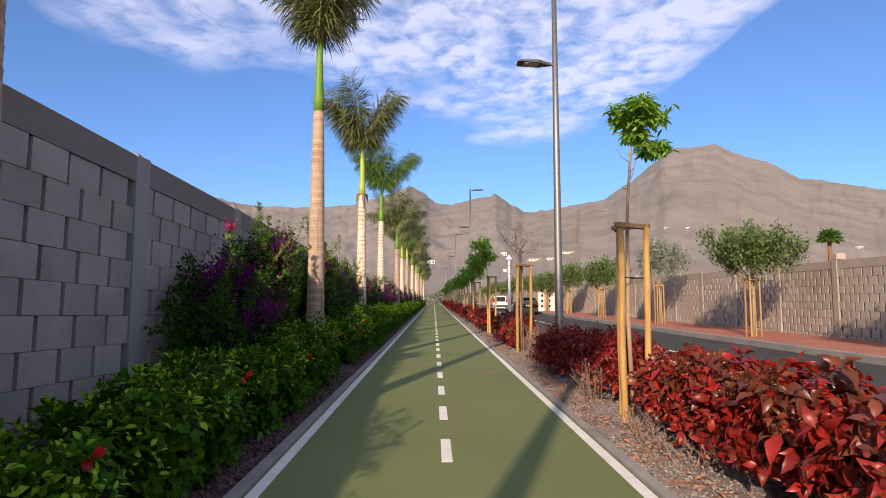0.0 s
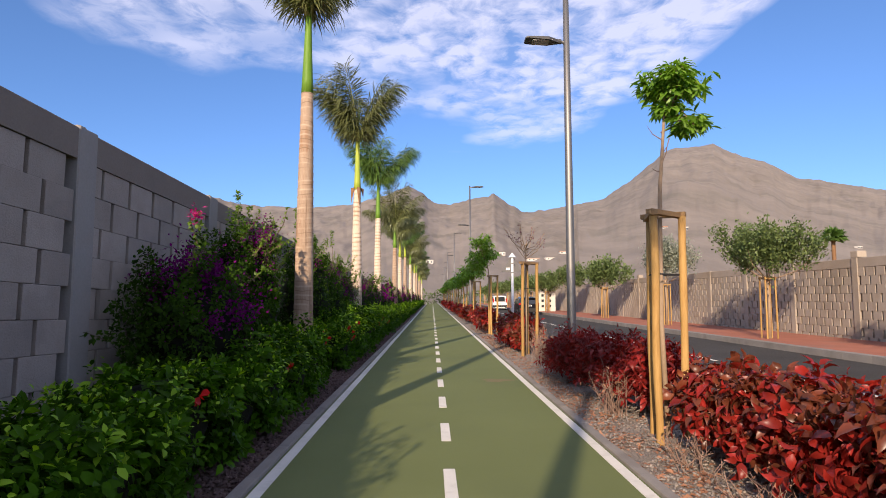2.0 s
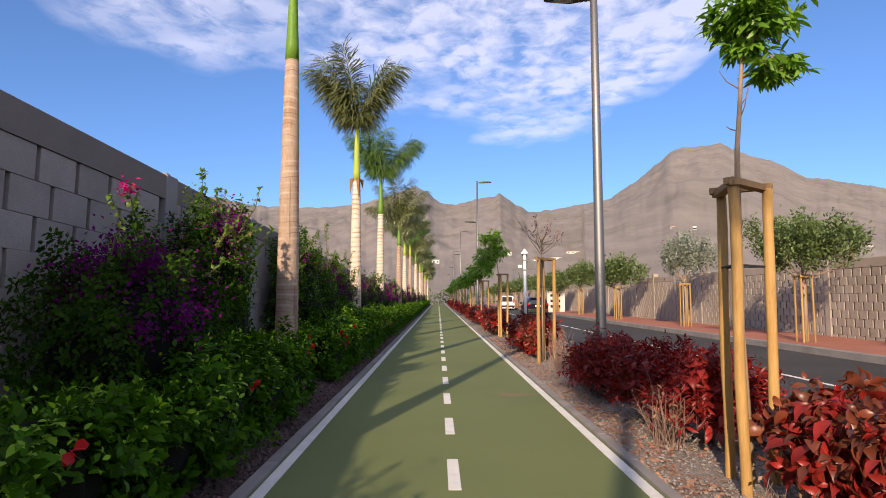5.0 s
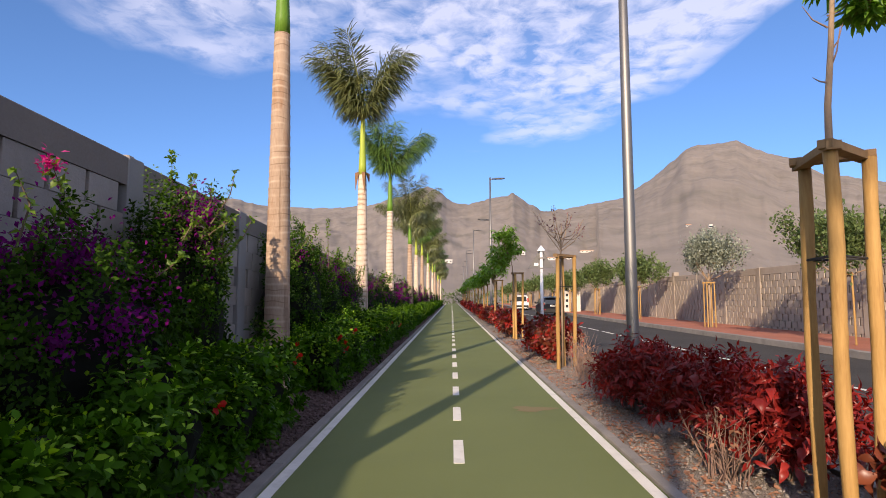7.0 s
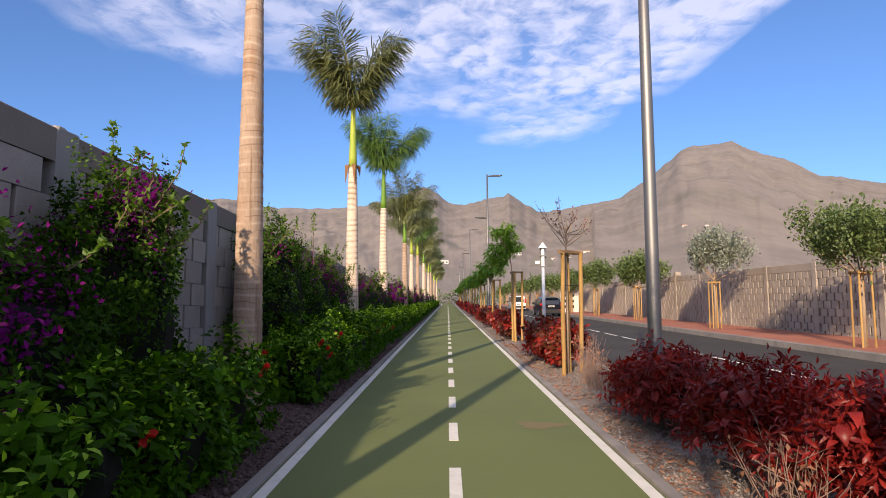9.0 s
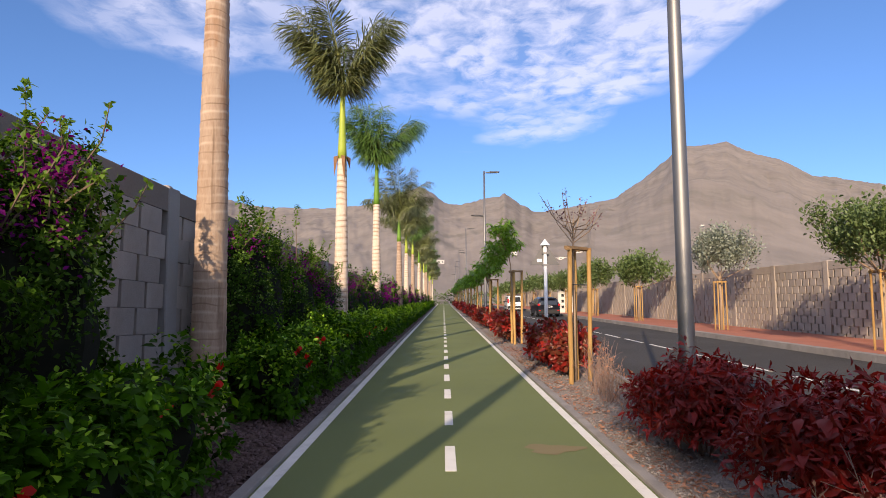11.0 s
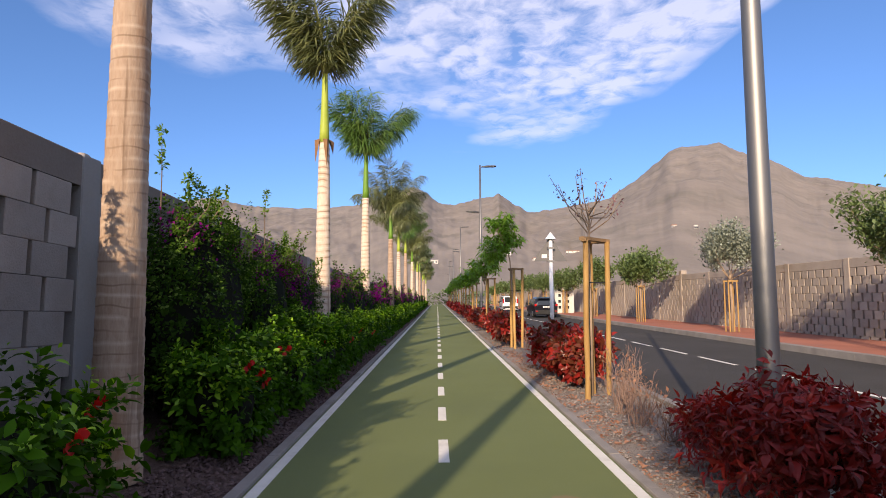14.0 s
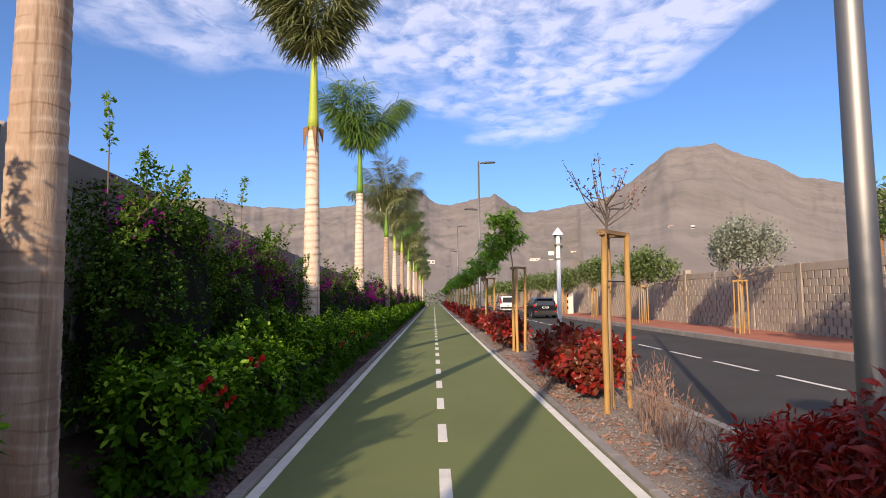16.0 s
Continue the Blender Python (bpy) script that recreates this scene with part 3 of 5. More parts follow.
def hill_height(a, r):
    """The ground's height on the slope, at sideways slope a and distance r."""
    q = min(1.0, (r - 170) / 2830.0)
    crest = float(np.interp(a, CREST_A, CREST_H))
    rough = noise.ridged_multi_fractal(Vector((a * r * 0.0026, r * 0.0008, 0.165)), 0.9, 2.1, 5, 1.0, 2.0) - 1.0
    small = noise.fractal(Vector((a * 26.0, r * 0.003, 4.0)), 0.8, 2.1, 4)
    z = crest * 3000.0 * (0.18 * min(1.0, q * 6) * q + 0.82 * q ** (1.25 if a < 0.25 else 1.05))
    if r > 3000:
        z = crest * 3000.0 - (r - 3000) * 0.6
    gully = noise.ridged_multi_fractal(Vector((a * 17.0, r * 0.0011, 7.3)), 0.8, 2.2, 5, 1.0, 2.0) - 1.0
    tooth = noise.fractal(Vector((a * 95.0, 2.0, 1.0)), 0.7, 2.1, 3)
    lump = min(1.0, q * 3) * (1 - 0.88 * q ** 3)
    return z + (rough * 15 + small * 6 + gully * 3) * lump + (small * 5 + tooth * 5) * q - 1.0


def hills():
    g = Geo()
    az = np.linspace(-1.3, 1.3, 781)
    rs = np.concatenate((np.linspace(170, 600, 24), np.linspace(640, 3300, 70)))
    for r in rs:
        g.v += [(a * r, r, hill_height(a, r)) for a in az]
    n = len(az)
    for j in range(len(rs) - 1):
        g.f += [(j * n + i, j * n + i + 1, (j + 1) * n + i + 1, (j + 1) * n + i) for i in range(n - 1)]
    tagged(part("backdrop", g, M["rock"], smooth=True), "hazy brown volcanic mountains behind the street", "mountains", kind="structure")


hills()


# block walls: a backing wall painted dark for the slots' shade, a cast beam on top, pilasters, and blocks standing
# proud with open slots between them
COURSE, BLOCK, PITCH = 0.293, 0.474, 0.527


def block_rows(y_from, y_to, courses):
    """Middles and lengths of the blocks of one bay."""
    for c in range(courses):
        y = y_from + 0.175 - PITCH + (-PITCH + 0.20 if c % 2 else 0.0)
        while y < y_to - 0.08:
            a, b = max(y, y_from + 0.004), min(y + BLOCK, y_to - 0.03)
            if b - a > 0.08:
                yield c, (a + b) / 2, b - a
            y += PITCH


FALL = -0.030                     # the garden wall drops this much a metre


def fall(y):
    return FALL * (min(y, 26.0) - 6.58) + 0.4 * FALL * max(0.0, y - 26.0)


def sloping_bar(x0, x1, z0, z1, ends):
    """A long bar that follows the wall's fall, in pieces between the given places."""
    g = Geo()
    for y in ends:
        g.v += [(x0, y, z0 + fall(y)), (x1, y, z0 + fall(y)), (x1, y, z1 + fall(y) - 0.012), (x1 - 0.012, y, z1 + fall(y)), (x0, y, z1 + fall(y))]
    n = len(ends)
    for i in range(n - 1):
        g.f += [(i * 5 + k, i * 5 + (k + 1) % 5, i * 5 + 5 + (k + 1) % 5, i * 5 + 5 + k) for k in range(5)]
    g.f += [(4, 3, 2, 1, 0), tuple(range(n * 5 - 5, n * 5))]
    return g


def left_wall():
    ends = [Y0, 26.0, 60.0, Y1]
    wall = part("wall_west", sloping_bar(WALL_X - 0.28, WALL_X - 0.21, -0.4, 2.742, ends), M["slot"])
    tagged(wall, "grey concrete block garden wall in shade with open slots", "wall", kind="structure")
    part("beam", sloping_bar(WALL_X - 0.28, WALL_X + 0.0, 2.745, 3.04, ends), M["cap"], wall, "dark cast concrete top beam")
    step, first, half = 3.20, 6.58, 0.15
    k0, k1 = -6, 44
    post = Geo().box(-0.28, -half, -0.6, 0.012, half, 3.05, 0.012).mesh("pilaster", M["pilaster"])
    # pilaster tops take the sunlit block tone: sun painted on the cap
    knob = Geo().box(-0.2, -0.09, 3.04, -0.03, 0.05, 3.085, 0.02).mesh("pilaster_top", M["blockr"])
    for k in range(k0, k1):
        y = first + k * step
        p = part("pilaster", post, None, wall, at=pose(WALL_X, y, fall(y)))
        part("pilaster_top", knob, None, p)
    courses, z_top, rest = 10, 2.742, Geo()
    tilt = math.degrees(math.atan(FALL))
    meshes = {}
    for k in range(k0, k1 - 1):
        a, b = first + k * step + half, first + (k + 1) * step - half
        for c, mid, length in block_rows(a, b, courses):
            z = z_top - (c + 1) * COURSE + fall(mid)
            if z < 0.0:
                continue
            proud = 0.004 * ((c * 7 + int(mid * 10)) % 5)
            if 3.3 < mid < 14.6:
                key = round(length, 3)
                if key not in meshes:
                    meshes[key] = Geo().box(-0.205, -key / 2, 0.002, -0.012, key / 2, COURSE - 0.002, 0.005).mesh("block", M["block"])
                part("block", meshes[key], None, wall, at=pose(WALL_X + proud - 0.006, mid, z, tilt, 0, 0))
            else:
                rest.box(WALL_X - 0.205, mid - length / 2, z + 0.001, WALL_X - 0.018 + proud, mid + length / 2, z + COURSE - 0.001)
    tagged(part("block_field", rest, M["block"], wall), kind="stuff")


def right_wall():
    """Blocks in half bond with a narrow slot beside each, between flat pilasters; every sixth pilaster has a capping block."""
    x = RWALL_X
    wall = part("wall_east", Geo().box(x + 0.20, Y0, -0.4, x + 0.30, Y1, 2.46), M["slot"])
    tagged(wall, "sunlit beige concrete block wall with open slots", "wall", kind="structure")
    step, first, half, high = 3.45, 20.45, 0.14, 0.285
    part("beam", Geo().box(x + 0.0, Y0, 2.46, x + 0.31, Y1, 2.78, 0.015), M["blockr"], wall, "cast concrete top beam")
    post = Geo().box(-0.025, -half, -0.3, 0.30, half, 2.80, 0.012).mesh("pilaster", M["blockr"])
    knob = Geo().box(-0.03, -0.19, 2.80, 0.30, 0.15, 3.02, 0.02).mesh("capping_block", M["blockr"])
    rest, near, pitch, slot = Geo(), {}, 0.44, 0.082
    for k in range(-9, 37):
        y = first + k * step
        p = part("pilaster", post, None, wall, at=pose(x, y, 0))
        if k % 6 == 0:
            part("capping_block", knob, None, p)
        a, b = y + half, y + step - half
        for c in range(9):
            z = 2.457 - (c + 1) * high
            if z < -0.25:
                continue
            m = a - pitch + (0.06 if c % 2 else 0.27)
            while m < b:
                lo, hi = max(a + 0.003, m), min(b - 0.003, m + pitch - slot)
                if hi - lo > 0.05:
                    proud = 0.004 * ((c * 3 + int(m * 9)) % 4)
                    if 19.9 < lo and hi < 31.0 and c < 8:
                        key = round(hi - lo, 2)
                        if key not in near:
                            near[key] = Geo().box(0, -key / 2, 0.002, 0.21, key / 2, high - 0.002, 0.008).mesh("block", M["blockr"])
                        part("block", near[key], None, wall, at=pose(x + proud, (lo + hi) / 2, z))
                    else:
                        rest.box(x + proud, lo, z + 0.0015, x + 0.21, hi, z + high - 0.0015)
                m += pitch
    tagged(part("block_field", rest, M["blockr"], wall), kind="stuff")


left_wall()
right_wall()


# kerbs: stones a metre long with thin joints
def kerb_line(name, x0, x1, top, label, y_from=-6.0, y_to=60.0):
    k = thing(name, label, "kerb", pose(0, 0, 0), kind="structure")
    stone = Geo().box(x0, 0.0015, -0.3, x1, 0.9985, top, 0.005).mesh("kerb_stone", M["kerb"])
    y = y_from
    while y < y_to:
        part("kerb_stone", stone, None, k, at=pose(0, y, 0.003 * math.sin(y * 5.1)))
        y += 1.0
    part("kerb_run", Geo().box(x0, y_to, -0.3, x1, Y1, top), M["kerb"], k)
    part("kerb_run", Geo().box(x0, Y0, -0.3, x1, y_from, top), M["kerb"], k)


kerb_line("kerb_1", PATH_L - 0.125, PATH_L - 0.022, 0.035, "grey concrete edging stones beside the planting bed")
kerb_line("kerb_2", PATH_R + 0.022, PATH_R + 0.12, 0.03, "grey concrete edging stones beside the planting strip")
kerb_line("kerb_3", 3.28, 3.415, 0.03, "pale concrete kerb between planting strip and road")
kerb_line("kerb_4", 10.405, 10.675, WALK_Z + 0.004, "pale concrete kerb of the far pavement")

# ---- palms ----
def frond_mesh(name, material, seed, length=2.6, lift=0.9, droop=1.3, n=118, leaf=0.84):
    """Leaflets and rachis of one feather leaf that leaves the trunk along +x and arches over; the leaflets hang."""
    rng = np.random.default_rng(seed)
    s = np.linspace(0, 1, 14)
    ang = lift - droop * s ** 2.0
    dx, dz = np.cos(ang) * length / 13, np.sin(ang) * length / 13
    px, pz = np.concatenate(([0], np.cumsum(dx[:-1]))), np.concatenate(([0], np.cumsum(dz[:-1])))
    path = [(a, 0.05 * math.sin(3 * t + seed), b) for a, b, t in zip(px, pz, s)]
    g = Geo().tube(path, [0.034 * (1 - 0.85 * t) + 0.004 for t in s], 5)
    pts, ways, ups, sizes = [], [], [], []
    for k in range(n):
        t = 0.08 + 0.92 * k / (n - 1)
        x, z, a = np.interp(t, s, px), np.interp(t, s, pz), np.interp(t, s, ang)
        along, out = np.array((math.cos(a), 0.0, math.sin(a))), np.array((math.sin(a), 0.0, -math.cos(a)))
        for side in (-1, 1):
            turn = side * rng.normal(1.15, 0.55)         # leaflets stand all round the rachis, most to the sides
            w = (out * math.cos(turn) + np.array((0.0, math.sin(turn), 0.0))) * 0.9 + along * (0.35 + 0.8 * t ** 2) + (0, 0, -0.22) + rng.normal(0, 0.08, 3)
            pts.append((x, 0.05 * math.sin(3 * t + seed), z)), ways.append(w)
            sizes.append(leaf * (0.55 + 0.45 * math.sin(math.pi * min(1, t * 0.8 + 0.12))) * rng.uniform(0.75, 1.12))
            ups.append((-math.sin(a) * 0.4, 0, 1))
    shape = (np.array([(0, 0, 0), (-.019, .25, .03), (.019, .25, .03), (-.021, .55, -.06), (.021, .55, -.06), (-.014, .80, -.28), (.014, .80, -.28), (0, .93, -.52)], float),
             [(0, 2, 1), (1, 2, 4, 3), (3, 4, 6, 5), (5, 6, 7)])
    return g.mesh("rachis", M["rachis"], True), leaves_mesh(name, material, shape, pts, ways, sizes, ups)


# leaves from the young upright one to the old spreading one
FRONDS = {key: [frond_mesh("feather_blade", M[mat], 20 + i, length, lift, droop) for i, (length, lift, droop) in
                enumerate(((2.7, 1.36, 0.45), (2.55, 1.16, 0.62), (2.5, 0.95, 0.55), (2.3, 0.78, 1.0), (2.1, 0.45, 1.2)))]
          for key, mat in (("dull", "frond"), ("fresh", "frondg"))}


def palm(x, y, base, shaft_at, crown_at, r0, r1, bark, shaft, leaf, seed, fronds=9, husk=False, scale=1.0, label="", ways=()):
    """A royal palm: ring-scarred trunk, smooth crownshaft, feather crown."""
    rng = np.random.default_rng(seed)
    p = thing("royal_palm", label or "royal palm with a pale ringed trunk and green crownshaft", "palm tree", pose(x, y, base, 0, 0, 0), "palms along the wall")
    h = shaft_at - base
    prof = []
    nz = int(h / 0.15)
    for k in range(nz + 1):
        t = k / nz
        r = r0 + (r1 - r0) * t ** 1.7 + 0.025 * math.exp(-t * 9)
        prof += [(h * t, r), (min(h, h * t + 0.02), r - 0.006)]
    part("trunk", Geo().lathe(prof, 22), M[bark], p, smooth=True)
    c = crown_at - base
    part("crownshaft", Geo().lathe([(h - 0.02, r1 * 1.02), (h + 0.25, r1 * 0.92), (h + (c - h) * 0.5, r1 * 0.72), (c, r1 * 0.5), (c + 0.15, r1 * 0.3)], 16), M[shaft], p, smooth=True)
    if husk:
        g = Geo()
        for k, a in enumerate((0.4, 2.2, 3.6, 5.2)):
            ox, oy = math.cos(a), math.sin(a)
            g.add([(ox * r1 - oy * 0.07, oy * r1 + ox * 0.07, h + 0.05), (ox * r1 + oy * 0.07, oy * r1 - ox * 0.07, h + 0.05),
                   (ox * (r1 + 0.09), oy * (r1 + 0.09), h - 0.28 - 0.12 * k), (ox * (r1 + 0.11), oy * (r1 + 0.11), h + 0.02)], [(0, 1, 2), (0, 2, 3), (1, 3, 2), (0, 3, 1)])
        part("dry_husk", g, M["husk"], p, "dry brown husk at the foot of the crownshaft")
    ways = ways or [(math.degrees(k * 2.399 + rng.uniform(-0.3, 0.3)), min(4, int(k / (fronds - 1) * 4.3))) for k in range(fronds)]
    for k, (a, level) in enumerate(ways):
        rach, blades = FRONDS[leaf][level]
        f = part("frond", rach, None, p, at=pose(0, 0, c - 0.03 * level, rng.uniform(-6, 6), rng.uniform(-5, 5), a) @ Matrix.Diagonal((scale, scale, scale, 1)))
        part("feather_blade", blades, None, f)
    part("spear_leaf", Geo().tube([(0, 0, c), (0.03, 0, c + 0.8), (0.1, 0.02, c + 1.5)], [0.03, 0.02, 0.003], 6), M["shaft"], p)
    return p


PALM_STEP = 9.02
PALMS = [  # x, y, height of the trunk's top, height of the crown, foot radius, top radius, looks
    (-2.62, -5.6, 5.0, 6.55, 0.18, 0.115, "trunk", "shaft", "dull"),
    (-2.77, 3.46, 5.3, 6.9, 0.18, 0.115, "trunk", "shaft", "dull"), (-2.385, 11.95, 5.34, 6.85, 0.178, 0.112, "trunk", "shaft", "dull"),
    (-2.58, 20.97, 5.17, 6.85, 0.19, 0.122, "trunkb", "shaftb", "dull"), (-2.70, 30.0, 5.4, 7.1, 0.20, 0.13, "trunkb", "shaft", "fresh")]
NARROW_CROWN = (0.8, [(0, 0), (35, 1), (-35, 1), (180, 0), (145, 1), (215, 1), (90, 0), (270, 0), (300, 1), (60, 0)])
CROWNS = {  # size of single crowns, and how their leaves stand: turn, age
    0: NARROW_CROWN, 1: NARROW_CROWN, 2: NARROW_CROWN,
    3: (0.93, [(4, 1), (-24, 1), (18, 0), (40, 1), (178, 1), (158, 1), (204, 1), (188, 0), (262, 0), (100, 1), (225, 1)]),
    4: (1.0, [(172, 0), (160, 1), (200, 1), (4, 2), (-16, 2), (14, 1), (268, 1), (250, 1), (292, 1), (85, 1), (110, 2)])}
for i, (x, y, s, c, r0, r1, bark, shaft, leaf) in enumerate(PALMS):
    palm(x, y, 0.12, s, c, r0, r1, bark, shaft, leaf, 41 + i, husk=(i == 3), scale=CROWNS.get(i, (1.0, ()))[0], ways=CROWNS.get(i, (1.0, ()))[1])
for k in range(6, 19):
    palm(-2.55 + 0.12 * math.sin(k * 2.3), 2.93 + (k - 2) * PALM_STEP, 0.12, 5.0 + 0.4 * math.sin(k * 1.7), 6.6 + 0.4 * math.sin(k * 1.7), 0.2, 0.125,
         ("trunk", "trunkb")[k % 2], ("shaftb", "shaft")[k % 3 == 0], ("dull", "fresh")[k % 4 == 0], 60 + k, fronds=11)


# ---- shrubs on the wall side ----
def tufts(tips, d, rng, k, size, upward):
    """Spreads k leaves in a spiral round each shoot tip; the lower ones are larger and lie flatter."""
    axis = unit(d + rng.normal(0, 0.3, d.shape) + (0, 0, upward))
    side = unit(np.cross(axis, rng.normal(0, 1, axis.shape)))
    other = np.cross(axis, side)
    pts, ways, ups, fit = [], [], [], []
    turn = rng.uniform(0, 6.28, len(tips))
    big = rng.uniform(0.7, 1.2, len(tips))
    for q in range(k):
        t = q / max(1, k - 1)
        a = (turn + q * 2.4 + rng.normal(0, 0.25, len(tips)))[:, None]
        out = np.cos(a) * side + np.sin(a) * other
        pts.append(tips - axis * size * (0.9 * (1 - t)) + out * 0.01)
        ways.append(out * (1.0 - 0.45 * t) + axis * (0.15 + 0.75 * t) + rng.normal(0, 0.15, axis.shape) + (0, 0, -0.15))
        ups.append(axis), fit.append(size * big * (1.1 - 0.45 * t) * rng.uniform(0.8, 1.15, len(tips)))
    return np.concatenate(pts), np.concatenate(ways), np.concatenate(ups), np.concatenate(fit)


def shrub(name, at, radii, n, size, seed, leaf, shape, label, category, group, flower=None, flowers=0, fsize=0.05, upward=0.4, amount=0.25, square=0.7, sprigs=0, heart=0.74, shell=0.3, low_cut=0.04, tuft=7, tips=None, tip_every=28):
    """A leafy bush: stems, a near-black core painting the shade between the leaves, and many leaves; flowers in
    patches.
    """
    b = thing(name, label, category, pose(*at), group)
    pts, d, rng = bush_points(n // tuft, seed, radii, square, amount=amount, shell=shell)
    pts[:, 2] += radii[2] * 0.8
    keep = pts[:, 2] > low_cut
    pts, d = pts[keep], d[keep]
    pts, ways, ups, fit = tufts(pts, d, rng, tuft, size, upward)
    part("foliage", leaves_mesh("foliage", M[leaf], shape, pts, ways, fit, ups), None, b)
    # pale leaves on the upper half: young tips, with sunlight in their colour
    if tips:
        tp, td, _ = bush_points(n // tip_every, seed, radii, square, low=0.0, amount=amount, shell=0.06)
        tp[:, 2] += radii[2] * 0.8 + 0.02
        tp, tw, tu, tf = tufts(tp, td, rng, 3, size * 0.7, upward + 0.6)
        part("young_leaves", leaves_mesh("young_leaves", M[tips], shape, tp, tw, tf, tu), None, b, "pale green young leaves in a sunlit tone")
    for k in range(5):
        a = k * 1.25 + seed
        e = (radii[0] * 0.55 * math.cos(a), radii[1] * 0.55 * math.sin(a), radii[2] * 1.15)
        if at[1] < 30:
            part("stem", Geo().tube([(0.04 * math.cos(a), 0.04 * math.sin(a), -0.05), (e[0] * 0.5, e[1] * 0.5, e[2] * 0.5), e], [0.016, 0.011, 0.004], 5), M["stem"], b)
    # dark lump inside the leaves, standing in for shade in the gaps
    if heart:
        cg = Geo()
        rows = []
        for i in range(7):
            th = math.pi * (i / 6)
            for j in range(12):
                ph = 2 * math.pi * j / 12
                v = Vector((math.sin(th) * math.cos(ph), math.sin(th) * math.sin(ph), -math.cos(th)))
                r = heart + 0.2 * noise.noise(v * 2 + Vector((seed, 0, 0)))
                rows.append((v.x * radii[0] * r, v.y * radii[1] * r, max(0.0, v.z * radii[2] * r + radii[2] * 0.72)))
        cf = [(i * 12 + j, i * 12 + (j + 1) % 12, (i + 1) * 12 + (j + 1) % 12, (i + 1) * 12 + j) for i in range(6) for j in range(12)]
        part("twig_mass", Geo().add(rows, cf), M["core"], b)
    if flowers:
        heads = max(5, flowers // 110)
        hp, hd, _ = bush_points(heads * 4, seed + 5, [r * 0.92 for r in radii], square, low=0.05, amount=amount * 0.5, shell=0.1)
        facing = np.argsort(-(hd[:, 0] * 0.5 - hd[:, 1] * 0.6 + hd[:, 2] * 1.8 + rng.normal(0, 0.5, len(hd))))[:heads]
        pick = rng.integers(0, len(facing), flowers)
        spread = rng.uniform(0.05, 0.16, len(facing))[pick]
        fp, fd = hp[facing][pick] + rng.normal(0, 1, (flowers, 3)) * spread[:, None], hd[facing][pick]
        fp[:, 2] += radii[2] * 0.8
        fw = fd + rng.normal(0, 0.8, fd.shape)
        part("blossom", leaves_mesh("blossom", M[flower], SIMPLE, fp, fw, fsize * rng.uniform(0.7, 1.2, len(fp)), fd), None, b, "clusters of coloured bracts")
    if sprigs:
        sp, sw = [], []
        for k in range(sprigs):
            a = rng.uniform(0, 6.28)
            base = Vector((radii[0] * 0.55 * math.cos(a) + 0.12, radii[1] * 0.75 * math.sin(a), radii[2] * rng.uniform(1.2, 1.6)))
            tip = base + Vector((rng.uniform(-0.1, 0.35), rng.uniform(-0.3, 0.3), rng.uniform(0.15, 0.6)))
            mid = (base + tip) / 2 + Vector((0.06, 0.05, 0.05))
            part("shoot", Geo().tube([base, mid, tip], [0.008, 0.006, 0.002], 4), M["stem"], b)
            for q in range(34):
                t = q / 33
                p = base.lerp(mid, t * 2) if t < 0.5 else mid.lerp(tip, t * 2 - 1)
                sp.append(p), sw.append((rng.normal(), rng.normal(), rng.normal() + 0.4))
        # upper shoots get the pale colour, painted in for tops in the sun
        part("shoot_leaves", leaves_mesh("shoot_leaves", M["young"], SIMPLE, sp, sw, size * rng.uniform(0.7, 1.2, len(sp))), None, b)
    return b


def hibiscus(y, x=-2.1, rx=0.47, ry=0.75, rz=0.5, n=5600, size=0.095, seed=0, blooms=2, tip_every=28):
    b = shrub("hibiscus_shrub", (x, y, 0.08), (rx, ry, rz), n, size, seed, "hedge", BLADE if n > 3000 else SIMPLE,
              "dense green hibiscus shrub with glossy leaves in the bed", "shrub", "green hedge along the path", upward=0.7, amount=0.36, square=0.56, shell=0.4, heart=0.74, tips="tip", tip_every=tip_every)
    rng = np.random.default_rng(seed + 900)
    for k in range(blooms):
        a = rng.uniform(-0.9, 0.9)
        p = Vector((rx * 0.95 * math.cos(a), ry * 0.9 * math.sin(a), rz * rng.uniform(0.9, 1.55)))
        ws = [(math.cos(q) * 0.8 + 0.5, math.sin(q) * 0.9 - 0.5, math.sin(q + 1) * 0.8) for q in np.arange(5) * 1.257]
        part("flower", leaves_mesh("flower", M["hib"], PETAL, [p] * 5, ws, [0.075] * 5, [(1, -0.6, 0.3)] * 5), None, b, "red hibiscus flower")
    return b


seed = 1
HEDGE = [2.3, 3.4, 4.5, 5.7, 6.7, 7.9, 9.0, 10.1, 13.2, 14.2, 15.5, 16.6, 17.9, 18.9, 20.2, 21.3, 22.4, 23.6]
for k, y in enumerate(HEDGE):
    swell = 0.07 * math.sin(k * 2.9) + 0.04 * math.sin(k * 5.3 + 1)
    tall = 0.26 if y < 3 else 0.38 if y < 3.9 else (0.51 if y < 12 else 0.60)
    # more pale tips past y = 12 paint that stretch brighter, as in sun
    hibiscus(y, -2.10 + 0.05 * math.sin(y * 3), 0.48 + swell * 0.7, 0.68 + swell, tall + swell * 0.8, n=4800 if y < 12 else 4400, size=0.102, seed=seed, tip_every=26 if y < 12 else 12, blooms=(3 if y > 9.5 and y < 15 else k % 2))
    seed += 1
for y in np.arange(25, 62, 1.6):
    hibiscus(y, -2.08 + 0.06 * math.sin(y * 3), ry=1.0, seed=seed, n=1900, size=0.14, tip_every=10, rz=0.54 + 0.06 * math.sin(y * 1.3), blooms=0)
    seed += 1
